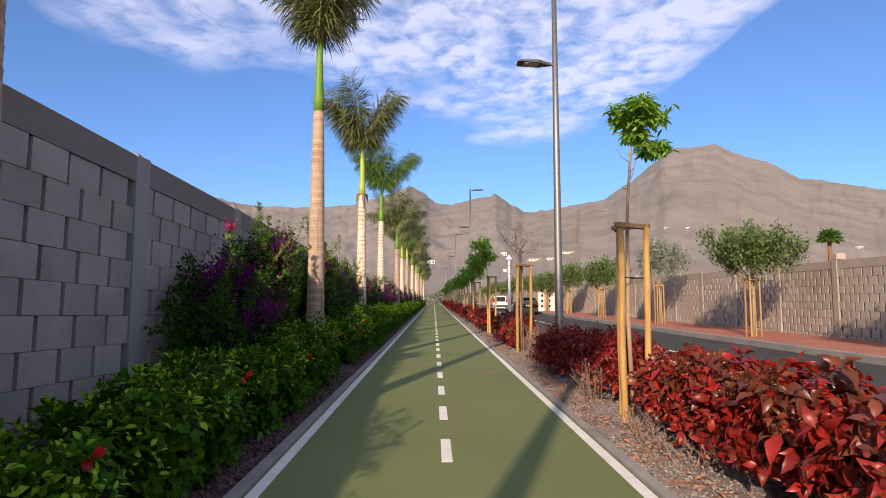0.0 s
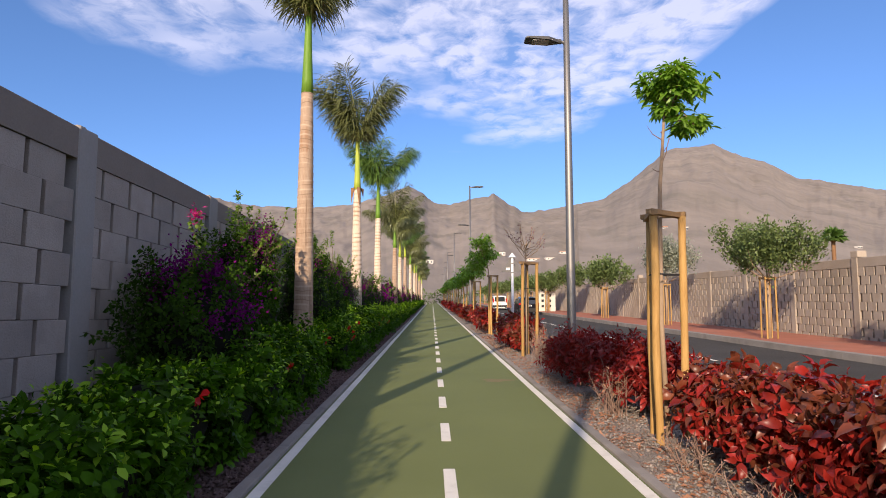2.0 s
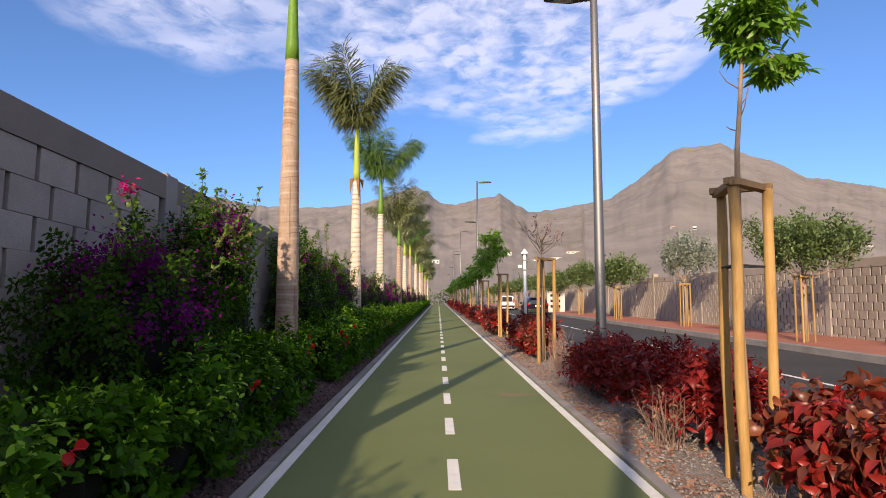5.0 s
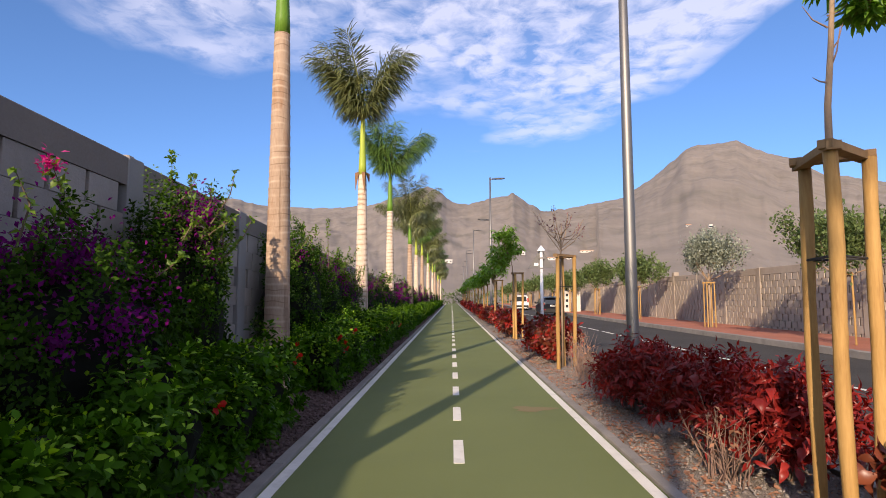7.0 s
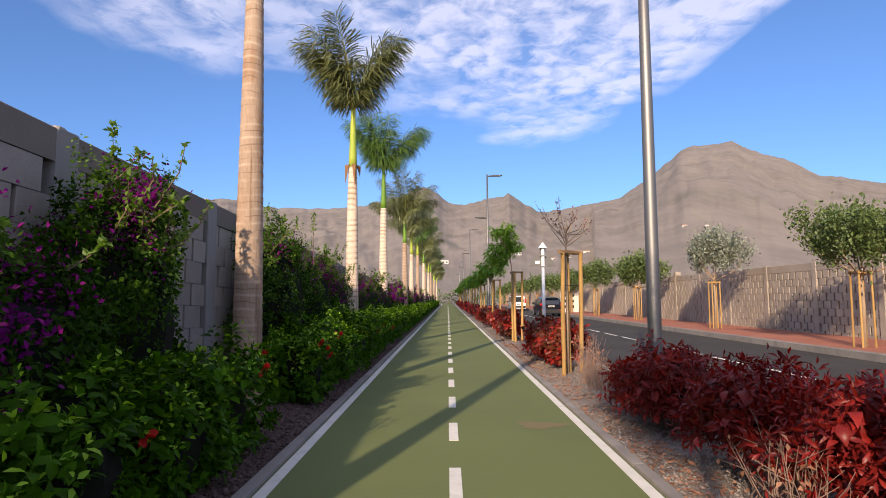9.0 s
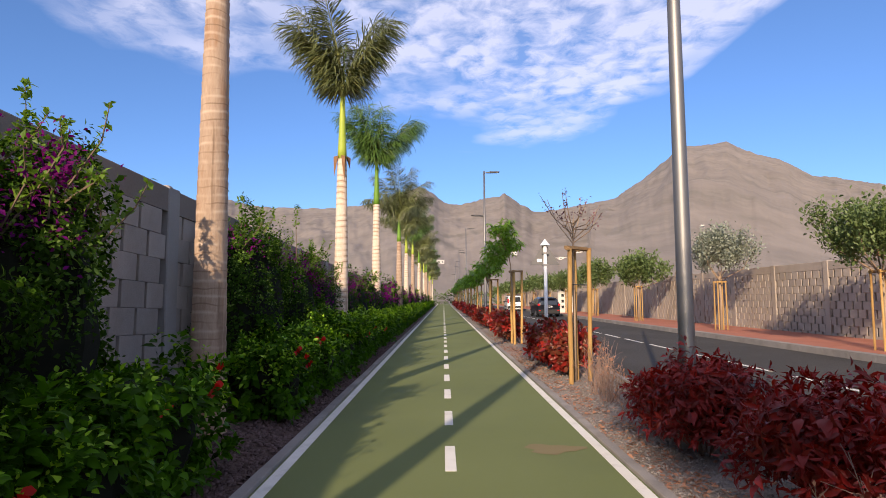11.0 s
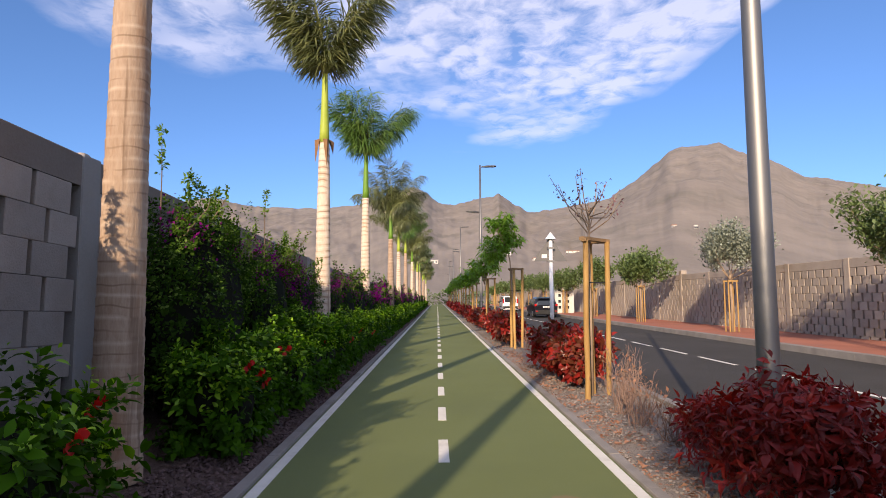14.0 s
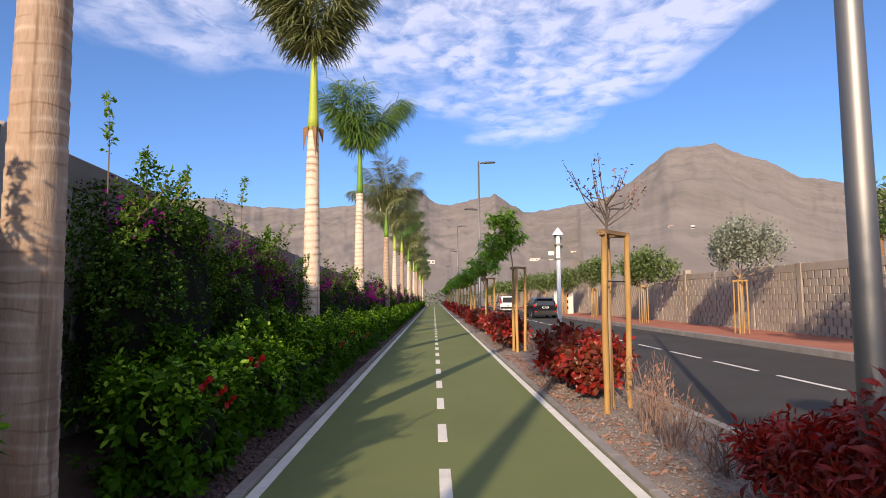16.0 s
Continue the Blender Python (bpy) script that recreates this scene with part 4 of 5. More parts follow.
for y in np.arange(63.5, 125, 3.0):
    hibiscus(y, -2.2, ry=1.7, seed=seed, n=700, size=0.28, rz=0.52, blooms=0)
    seed += 1


def bougainvillea(y, x, radii, n, seed, flowers, size=0.064, sprigs=5, z=0.35, tips=None):
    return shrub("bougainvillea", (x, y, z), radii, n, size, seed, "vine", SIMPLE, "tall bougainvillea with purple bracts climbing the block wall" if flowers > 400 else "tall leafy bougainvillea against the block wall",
                 "shrub", "bougainvilleas along the wall", "bract", flowers, 0.047 if y < 30 else 0.10, upward=0.0, amount=0.42, square=0.85, sprigs=sprigs, tuft=5, heart=0.88, tips=tips, tip_every=15)


bougainvillea(0.7, -2.6, (0.5, 1.1, 1.28), 7000, 298, 300, sprigs=10)
bougainvillea(-1.9, -2.7, (0.5, 1.2, 1.15), 5000, 299, 300, sprigs=6)
bougainvillea(7.9, -2.68, (0.6, 1.05, 0.88), 22000, 301, 3000, sprigs=3)
bougainvillea(9.65, -2.74, (0.52, 0.55, 1.2), 18000, 302, 1000, sprigs=22, tips="young")
bougainvillea(14.4, -2.78, (0.5, 1.15, 1.27), 17000, 303, 260, sprigs=9, tips="young")
bougainvillea(16.7, -2.78, (0.5, 1.25, 1.16), 17000, 304, 1300, sprigs=9, tips="young")
bougainvillea(19.0, -2.80, (0.48, 1.25, 1.04), 10000, 305, 2600, sprigs=5, tips="young")
bougainvillea(22.5, -2.85, (0.5, 1.1, 1.0), 7000, 306, 1200, sprigs=4)
for i, y in enumerate(np.arange(24.5, 70, 2.6)):
    bougainvillea(y, -2.8, (0.5, 1.35, 0.95 + 0.2 * math.sin(y * 1.9)), 2200, 310 + i, (700, 320, 520)[i % 3], size=0.11, sprigs=2)
for i, y in enumerate(np.arange(72, 125, 5.0)):
    bougainvillea(y, -2.8, (0.5, 2.6, 1.0), 900, 340 + i, 120, size=0.22, sprigs=0)


LARGE = (np.array([(0, 0, 0), (-.15, .15, .07), (0, .16, 0), (.16, .14, .05), (-.27, .36, .13), (0, .37, .02), (.28, .35, .06), (-.25, .58, .04), (0, .6, -.03), (.25, .57, .10),
                   (-.14, .82, -.10), (0, .83, -.17), (.15, .80, -.05), (0.04, 1.02, -.36)], float),
         [(0, 2, 1), (0, 3, 2), (1, 2, 5, 4), (2, 3, 6, 5), (4, 5, 8, 7), (5, 6, 9, 8), (7, 8, 11, 10), (8, 9, 12, 11), (10, 11, 13), (11, 12, 13)])


LANCE = (np.array([(0, 0, 0), (-.13, .28, .06), (0, .30, 0), (.13, .28, .05), (-.15, .55, .02), (0, .57, -.05), (.15, .55, .04), (0.02, 1.0, -.30)], float),
         [(0, 2, 1), (0, 3, 2), (1, 2, 5, 4), (2, 3, 6, 5), (4, 5, 7), (5, 6, 7)])


# ---- red shrubs in the strip beside the road ----
def copperleaf(y, x, radii, n, size, seed, leaf="red", shape=BLADE):
    """Broad drooping leaves in two shades over bare stems."""
    b = shrub("copperleaf_shrub", (x, y, 0.0), radii, n, size, seed, leaf, shape, "red copperleaf shrub with broad drooping leaves in gravel", "shrub", "red shrubs along the road",
              upward=-0.1, amount=0.36, square=0.92, shell=0.45, heart=0.46, low_cut=0.22, tuft=6)
    pts, d, rng = bush_points(n // (10 if leaf == "red" else 8), seed + 50, radii, 0.8, low=-0.6, amount=0.34, shell=0.3)
    pts[:, 2] += radii[2] * 0.82
    keep = pts[:, 2] > 0.2
    pts, d = pts[keep], d[keep]
    pts, ways, ups, fit = tufts(pts, d, rng, 6, size, -0.1)
    part("foliage", leaves_mesh("foliage", M["bronze" if leaf == "red" else "redd"], shape, pts, ways, fit, ups), None, b)
    return b


LOOSE = {key: Geo().add(LARGE[0], LARGE[1]).mesh("leaf", M[key], True) for key in ("red", "redd", "bronze")}


def loose_leaves(bush, radii, n, size, seed, leaf):
    """The outermost broad leaves, one by one."""
    pts, d, rng = bush_points(n, seed + 80, [r * 0.98 for r in radii], 0.8, low=-0.3, amount=0.12, shell=0.08)
    for p, w in zip(pts, d):
        y = Vector((w[0] + rng.normal(0, 0.4), w[1] + rng.normal(0, 0.4), w[2] * 0.4 - rng.uniform(0.1, 0.9))).normalized()
        x = y.cross(Vector((w[0], w[1], w[2] + 0.9))).normalized()
        z = x.cross(y)
        s = size * rng.uniform(0.75, 1.3)
        m = Matrix(((x.x, y.x, z.x), (x.y, y.y, z.y), (x.z, y.z, z.z))).to_4x4() @ Matrix.Diagonal((s, s, s, 1))
        m.translation = Vector((p[0], p[1], p[2] + radii[2] * 0.82))
        part("leaf", LOOSE[leaf if rng.random() < 0.65 else ("red" if leaf == "redd" else "bronze")], None, bush, at=m)


for i, (y, x, ry, h, leaf) in enumerate(((2.2, 2.78, 0.8, 0.47, "red"), (3.4, 2.80, 0.75, 0.50, "red"), (4.45, 2.78, 0.65, 0.50, "red"), (5.75, 2.80, 0.62, 0.49, "red"), (6.6, 2.82, 0.58, 0.47, "red"),
                                         (8.75, 2.82, 0.60, 0.50, "redd"), (9.8, 2.68, 0.62, 0.50, "redd"), (11.5, 2.56, 0.62, 0.50, "redd"), (12.5, 2.80, 0.50, 0.33, "redd"))):
    broad = leaf == "red"
    wide = 0.48 if broad else 0.55
    loose_leaves(copperleaf(y, x, (wide, ry, h), 1900 if broad else 3200, 0.14 if broad else 0.115, 400 + i, leaf, LARGE if broad else LANCE), (wide, ry, h), 46, 0.165 if broad else 0.12, 400 + i, leaf)
for i, y in enumerate((17.6, 18.7, 19.8)):
    copperleaf(y, 2.5, (0.45, 0.75, 0.5), 1100, 0.19, 420 + i, "red")
for i, y in enumerate(np.arange(26.4, 62, 1.5)):
    if i % 6 != 5:
        copperleaf(y, 2.45, (0.48, 0.9, 0.47 + 0.05 * math.sin(y * 2)), 600, 0.22, 430 + i, ("red", "redd")[i % 2], SIMPLE)
for i, y in enumerate(np.arange(63, 125, 3.0)):
    copperleaf(y, 2.45, (0.5, 1.6, 0.48), 300, 0.38, 470 + i, "redd", SIMPLE)


def dry_shrub(x, y, height, n, seed, spread=0.25):
    """A fan of bare pale twigs with a few withered leaves."""
    rng = np.random.default_rng(seed)
    b = thing("dry_shrub", "leafless shrub of pale dry twigs in the gravel", "shrub", pose(x, y, 0.0), "dry shrubs in the strip")
    g, pts, ways = Geo(), [], []
    for k in range(n):
        a, lean, h = rng.uniform(0, 6.28), rng.uniform(0.05, 1.0) * spread, height * rng.uniform(0.45, 1.05)
        foot = Vector((rng.normal(0, 0.07), rng.normal(0, 0.1), -0.03))
        tip = foot + Vector((math.cos(a) * lean * 1.6, math.sin(a) * lean * 2.0, h))
        mid = foot.lerp(tip, 0.5) + Vector(rng.normal(0, 0.03, 3))
        g.tube([foot, mid, tip], [0.006, 0.0045, 0.002], 4)
        for q in range(3):
            s = mid.lerp(tip, rng.uniform(0, 0.8))
            e = s + Vector((rng.normal(0, 0.08), rng.normal(0, 0.08), rng.uniform(0.06, 0.16)))
            g.tube([s, e], [0.003, 0.0015], 3)
            if rng.random() < 0.35:
                pts.append(e), ways.append(rng.normal(0, 1, 3) - (0, 0, 0.8))
    tagged(part("twig_fan", g, M["twig"], b), kind="stuff")
    if pts:
        part("withered_leaves", leaves_mesh("withered_leaves", M["litter"], SIMPLE, pts, ways, rng.uniform(0.04, 0.08, len(pts))), None, b)


for i, (x, y, h, n, sp) in enumerate(((2.32, 8.7, 0.66, 34, 0.2), (2.36, 9.1, 0.5, 18, 0.2), (2.55, 13.6, 0.42, 22, 0.2), (2.45, 14.4, 0.66, 26, 0.2), (2.50, 15.1, 0.85, 26, 0.22),
                                      (2.66, 15.8, 0.85, 24, 0.22), (2.2, 6.3, 0.3, 18, 0.2), (2.3, 5.2, 0.28, 14, 0.2), (2.75, 25.0, 0.6, 24, 0.25))):
    dry_shrub(x, y, h, n, 560 + i, sp)


def scattered(name, label, category, material, shape, n, x0, x1, y0, y1, height, size, seed):
    """Loose bits lying flat on the ground."""
    rng = np.random.default_rng(seed)
    x, y = rng.uniform(x0, x1, n), y0 + (y1 - y0) * rng.random(n) ** 1.3
    z = np.array([height(a, b) for a, b in zip(x, y)]) + 0.008
    a = rng.uniform(0, 6.28, n)
    ways = np.stack((np.cos(a), np.sin(a), rng.normal(0, 0.25, n)), 1)
    me = leaves_mesh(name, M[material], shape, np.stack((x, y, z), 1), ways, size * rng.uniform(0.4, 1.2, n))
    tagged(part(name, me, None), label, category, kind="stuff")


def bed_height(x, y):
    return bed_rise(y) * float(np.interp(-x, [-v for v in xs], zs)) + 0.03 * noise.noise(Vector((x * 2, y * 1.3, 3)))


def strip_height(x, y):
    return -0.015 + 0.03 * noise.noise(Vector((x * 3, y * 1.7, 9)))


CHIP = (np.array([(-.3, 0, 0), (.3, 0, 0), (.25, 1, 0), (-.3, .9, 0), (-.2, .1, .3), (.2, .1, .3), (.15, .85, .3), (-.2, .8, .3)], float),
        [(4, 5, 6, 7), (0, 1, 5, 4), (1, 2, 6, 5), (2, 3, 7, 6), (3, 0, 4, 7)])
scattered("mulch_chips", "purplish brown bark chips on the planting bed", "mulch", "chip", CHIP, 9000, -2.2, -1.55, 2.5, 26, bed_height, 0.045, 71)
scattered("fallen_leaves", "dry reddish brown leaves fallen on the gravel", "leaves", "litter", SIMPLE, 3600, 1.80, 3.25, 2.5, 30, strip_height, 0.065, 72)
scattered("fallen_leaves", "dry orange leaves gathered along the path edging", "leaves", "litter", SIMPLE, 3200, 1.79, 2.25, 2.5, 24, strip_height, 0.07, 74)
scattered("gravel_stones", "small grey stones on the planting strip", "gravel", "pebble", CHIP, 12000, 1.78, 3.28, 2.5, 22, strip_height, 0.03, 73)

# ---- staked young trees beside the path ----
def round_post(z0, z1, r, seed=0):
    g = Geo()
    n = 9
    g.tube([(0.006 * math.sin(seed + k), 0.006 * math.cos(seed * 2 + k), z0 + (z1 - z0) * k / n) for k in range(n + 1)], [r * (1 + 0.05 * math.sin(k * 1.9 + seed)) for k in range(n + 1)], 12)
    return g


STAKE_MESH = [round_post(-0.3, 2.36, 0.041, k).mesh("post", M["stake"], True) for k in range(3)]


def stake_frame(x, y, spots, height=2.36, turn=0.0):
    """Three round posts joined by flat bars at the top, with a tie strap."""
    f = thing("tree_stake_frame", "three round yellow pine posts joined by weathered bars", "tree stakes", pose(x, y, 0, 0, 0, turn), "stake frames of the young trees")
    for k, (a, b) in enumerate(spots):
        part("post", STAKE_MESH[k], None, f, at=pose(a, b, 0, 0.5 * (k - 1), 0.6 * (1 - k), 50 * k))
    for k in range(3):
        p, q = Vector((*spots[k], height)), Vector((*spots[(k + 1) % 3], height))
        d = (q - p).normalized()
        s = Vector((-d.y, d.x, 0)) * 0.04
        a, b = p - d * 0.07, q + d * 0.07
        lo, hi = Vector((0, 0, -0.03 + 0.012 * k)), Vector((0, 0, 0.02 + 0.012 * k))
        part("top_bar", Geo().add([a + s + lo, b + s + lo, b - s + lo, a - s + lo, a + s + hi, b + s + hi, b - s + hi, a - s + hi],
                                  [(3, 2, 1, 0), (4, 5, 6, 7), (0, 1, 5, 4), (1, 2, 6, 5), (2, 3, 7, 6), (3, 0, 4, 7)]), M["cross"], f, "weathered brown top bar")
    ring = [Vector((*s, 1.72)) for s in spots]
    part("tie_strap", Geo().tube([ring[0], ring[1], ring[2], ring[0]], 0.009, 5), M["strap"], f, "thin black tie strap")
    return f


def young_tree(x, y, path, crowns, n, size, seed, leaf="tree", clusters=40, label="young staked street tree with a small green crown", shape=NARROW):
    """A slender trunk with a few branches and clusters of hand-shaped drooping leaves. crowns: (middle, radii) of each tier."""
    rng = np.random.default_rng(seed)
    t = thing("young_tree", label, "tree", pose(x, y, 0), "young trees along the path")
    part("trunk", Geo().tube(path, [0.03 * (1 - 0.6 * k / (len(path) - 1)) for k in range(len(path))], 9), M["bark"], t, smooth=True)
    top = Vector(path[-1])
    pts, ways, ups, sizes = [], [], [], []
    whole = sum(r[0] * r[2] for m, r in crowns)
    for mid, rad in crowns:
        mid, rad = np.array(mid), np.array(rad)
        count = max(5, int(clusters * rad[0] * rad[2] / whole))
        for c in range(count):
            d = unit(rng.normal(0, 1, (1, 3)))[0]
            p = mid + d * rad * rng.uniform(0.3, 1.0)
            if c % 4 == 0:
                part("branch", Geo().tube([top - Vector((0, 0, rng.uniform(0.0, 0.3))), Vector(mid * 0.5 + p * 0.5) - Vector((0, 0, 0.05)), Vector(p)], [0.011, 0.008, 0.003], 5), M["bark"], t)
            k = max(5, n // clusters)
            for q in range(k):
                a = 2 * math.pi * q / k + rng.uniform(-0.4, 0.4)
                pts.append(p + rng.normal(0, size * 0.2, 3))
                ways.append((math.cos(a) + d[0] * 0.3, math.sin(a) + d[1] * 0.3, rng.uniform(-1.1, 0.15)))
                ups.append((0, 0, 1)), sizes.append(size * rng.uniform(0.7, 1.2))
    part("crown", leaves_mesh("crown", M[leaf], shape, pts, ways, sizes, ups), None, t)
    return t


SPOTS_A = [(-0.06, 0.22), (-0.18, -0.26), (0.22, 0.04)]
stake_frame(2.46, 7.38, SPOTS_A)
tree_a = young_tree(2.49, 7.42, [(0, 0, -0.05), (-0.04, 0.0, 1.2), (-0.02, 0.0, 2.35), (0.0, 0.02, 2.7), (0.03, 0.0, 3.1), (0.06, 0.0, 3.45), (0.13, 0.0, 3.75)],
           [((0.17, 0, 3.86), (0.36, 0.36, 0.22)), ((0.36, 0.0, 3.40), (0.24, 0.24, 0.09)), ((0.15, 0, 3.58), (0.16, 0.16, 0.08))], 1500, 0.15, 501, clusters=130, shape=LEAFLET)
for z, dx, dz in ((3.22, -0.14, 0.16), (3.05, 0.12, 0.22), (2.95, 0.1, 0.3), (2.85, -0.1, 0.05), (3.3, 0.16, 0.1)):
    part("twig", Geo().tube([(0.02, 0.0, z), (0.02 + dx * 0.6, 0.02, z + dz * 0.4), (0.02 + dx, 0.03, z + dz)], [0.007, 0.005, 0.002], 5), M["twig"], tree_a, "bare side twig")
stake_frame(2.46, 16.45, [(-0.18, -0.30), (0.03, 0.20), (0.26, 0.12)])
STEP_T = 8.93
for k in range(2, 14):
    y = 7.46 + STEP_T * k
    stake_frame(2.46, y, SPOTS_A, turn=20 * math.sin(k))
    if k == 2:
        young_tree(2.42, y, [(0, 0, -0.05), (-0.05, 0, 1.5), (-0.12, 0, 2.6), (-0.25, 0, 3.3)], [((-0.4, 0, 3.75), (0.5, 0.5, 0.4)), ((-0.55, 0, 3.05), (0.6, 0.6, 0.4)), ((-0.05, 0, 3.3), (0.4, 0.4, 0.3))], 1900, 0.2, 510, clusters=130, shape=LEAFLET)
    else:
        young_tree(2.42, y, [(0, 0, -0.05), (-0.1, 0, 1.5), (-0.2, 0, 2.4)], [((-0.2, 0, 3.0 + 0.2 * math.sin(k)), (0.75, 0.75, 0.6)), ((0.1, 0.2, 3.3 + 0.2 * math.sin(k)), (0.5, 0.5, 0.4))], 900, 0.3, 510 + k, clusters=90, shape=LEAFLET)


def bare_tree(x, y):
    rng = np.random.default_rng(77)
    t = thing("young_tree", "half-bare young tree with withered purplish leaves", "tree", pose(x, y, 0), "young trees along the path")
    part("trunk", Geo().tube([(0, 0, -0.05), (0.01, 0, 1.2), (0.0, 0, 2.2), (0.02, 0, 2.62), (0.03, 0.0, 2.9)], [0.03, 0.026, 0.022, 0.018, 0.013], 8), M["bark"], t, smooth=True)
    pts, ways = [], []
    for k in range(15):
        a = k * 2.4
        out = rng.uniform(0.15, 0.62)
        z1 = rng.uniform(2.85, 3.45)
        p0, p2 = Vector((0.02, 0, rng.uniform(2.45, 2.85))), Vector((math.cos(a) * out, math.sin(a) * out, z1))
        p1 = p0.lerp(p2, 0.5) + Vector((math.cos(a) * 0.05, math.sin(a) * 0.05, -0.05))
        part("branch", Geo().tube([p0, p1, p2], [0.012, 0.009, 0.004], 5), M["bark"], t)
        for q in range(10):
            p = p1.lerp(p2, rng.uniform(0.3, 1.05)) + Vector(rng.normal(0, 0.03, 3))
            pts.append(p), ways.append(rng.normal(0, 1, 3) - (0, 0, 0.6))
    part("withered_leaves", leaves_mesh("withered_leaves", M["dead"], SIMPLE, pts, ways, rng.uniform(0.04, 0.075, len(pts))), None, t)


bare_tree(2.42, 16.45)


# ---- street lamps ----
def lamp_shell(x0, x1, z):
    """A flat head, thin and wide at its outer end, ribbed and narrow at the neck, tipped up a little."""
    g = Geo()
    for t, wide, thick in ((0.0, 0.05, 0.05), (0.12, 0.08, 0.075), (0.30, 0.145, 0.08), (0.92, 0.15, 0.05), (1.0, 0.13, 0.03)):
        x, m = x0 + (x1 - x0) * t, z + 0.05 * t
        g.v += [(x, -wide, m - 0.03), (x, wide, m - 0.03), (x, wide, m - 0.03 + thick * 0.6), (x, wide * 0.7, m - 0.03 + thick), (x, -wide * 0.7, m - 0.03 + thick), (x, -wide, m - 0.03 + thick * 0.6)]
    for i in range(4):
        g.f += [(i * 6 + k, i * 6 + (k + 1) % 6, i * 6 + 6 + (k + 1) % 6, i * 6 + 6 + k) for k in range(6)]
    g.f += [(5, 4, 3, 2, 1, 0), tuple(range(24, 30))]
    return g


def street_lamp(x, y):
    s = thing("street_lamp", "tall round galvanised steel lamp post with two dark heads", "street lamp", pose(x, y, ROAD_Z), "street lamps in the planting strip")
    part("post", Geo().lathe([(-0.2, 0.085), (0.0, 0.085), (4.0, 0.068), (9.0, 0.045)], 24), M["steel"], s, smooth=True)
    part("base_plate", Geo().box(-0.18, -0.18, 0.0, 0.18, 0.18, 0.04, 0.01), M["steel"], s)
    for side, z, reach, size in ((-1, 6.35, 0.16, 0.62), (1, 8.9, 0.18, 0.72)):
        arm = part("arm", Geo().tube([(0, 0, z - 0.02), (side * reach, 0, z + 0.01)], 0.03, 10), M["steel"], s)
        x0, x1 = side * reach, side * (reach + size)
        lo, hi = min(x0, x1), max(x0, x1)
        head = part("lamp_head", lamp_shell(x0, x1, z), M["lamp"], s, "flat dark grey lamp head")
        part("diffuser", Geo().box(lo + 0.14, -0.11, z - 0.016, hi - 0.12, 0.11, z + 0.004), M["lens"], head)
        part("joint", Geo().tube([(x0 - side * 0.06, 0, z), (x0 + side * 0.05, 0, z + 0.01)], 0.045, 10), M["lamp"], arm)
    return s


lamp_a = street_lamp(2.49, 11.69)
for k in range(1, 5):
    copy_thing(lamp_a, pose(2.48, 11.69 + 28.0 * k, ROAD_Z))
copy_thing(lamp_a, pose(2.48, 11.69 - 28.0, ROAD_Z))


# ---- road sign seen from behind ----
def sign(x, y):
    s = thing("road_sign", "triangular road sign seen from its grey back", "road sign", pose(x, y, 0))
    part("post", Geo().tube([(0, 0, -0.1), (0, 0, 2.84)], 0.045, 14), M["vanp"], s, "white painted post", True)
    w = 0.38
    part("sign_plate", Geo().add([(-w, 0.06, 2.32), (w, 0.06, 2.32), (0, 0.06, 2.9), (-w, 0.075, 2.32), (w, 0.075, 2.32), (0, 0.075, 2.9)],
                                 [(0, 1, 2), (5, 4, 3), (0, 3, 4, 1), (1, 4, 5, 2), (2, 5, 3, 0)]), M["signback"], s, "plain grey back of a triangular sign")
    part("post_cap", Geo().tube([(0, 0, 2.82), (0, 0, 2.84), (0, 0, 2.98)], [0.12, 0.12, 0.01], 14), M["vanp"], s, "white pointed cap")
    part("sticker", Geo().box(-0.2, 0.052, 2.4, -0.08, 0.06, 2.48), M["plate"], s, "small white sticker")
    for z in (2.3, 2.6):
        part("clamp", Geo().box(-0.07, -0.055, z, 0.07, 0.06, z + 0.04), M["steel"], s)


sign(2.66, 20.7)


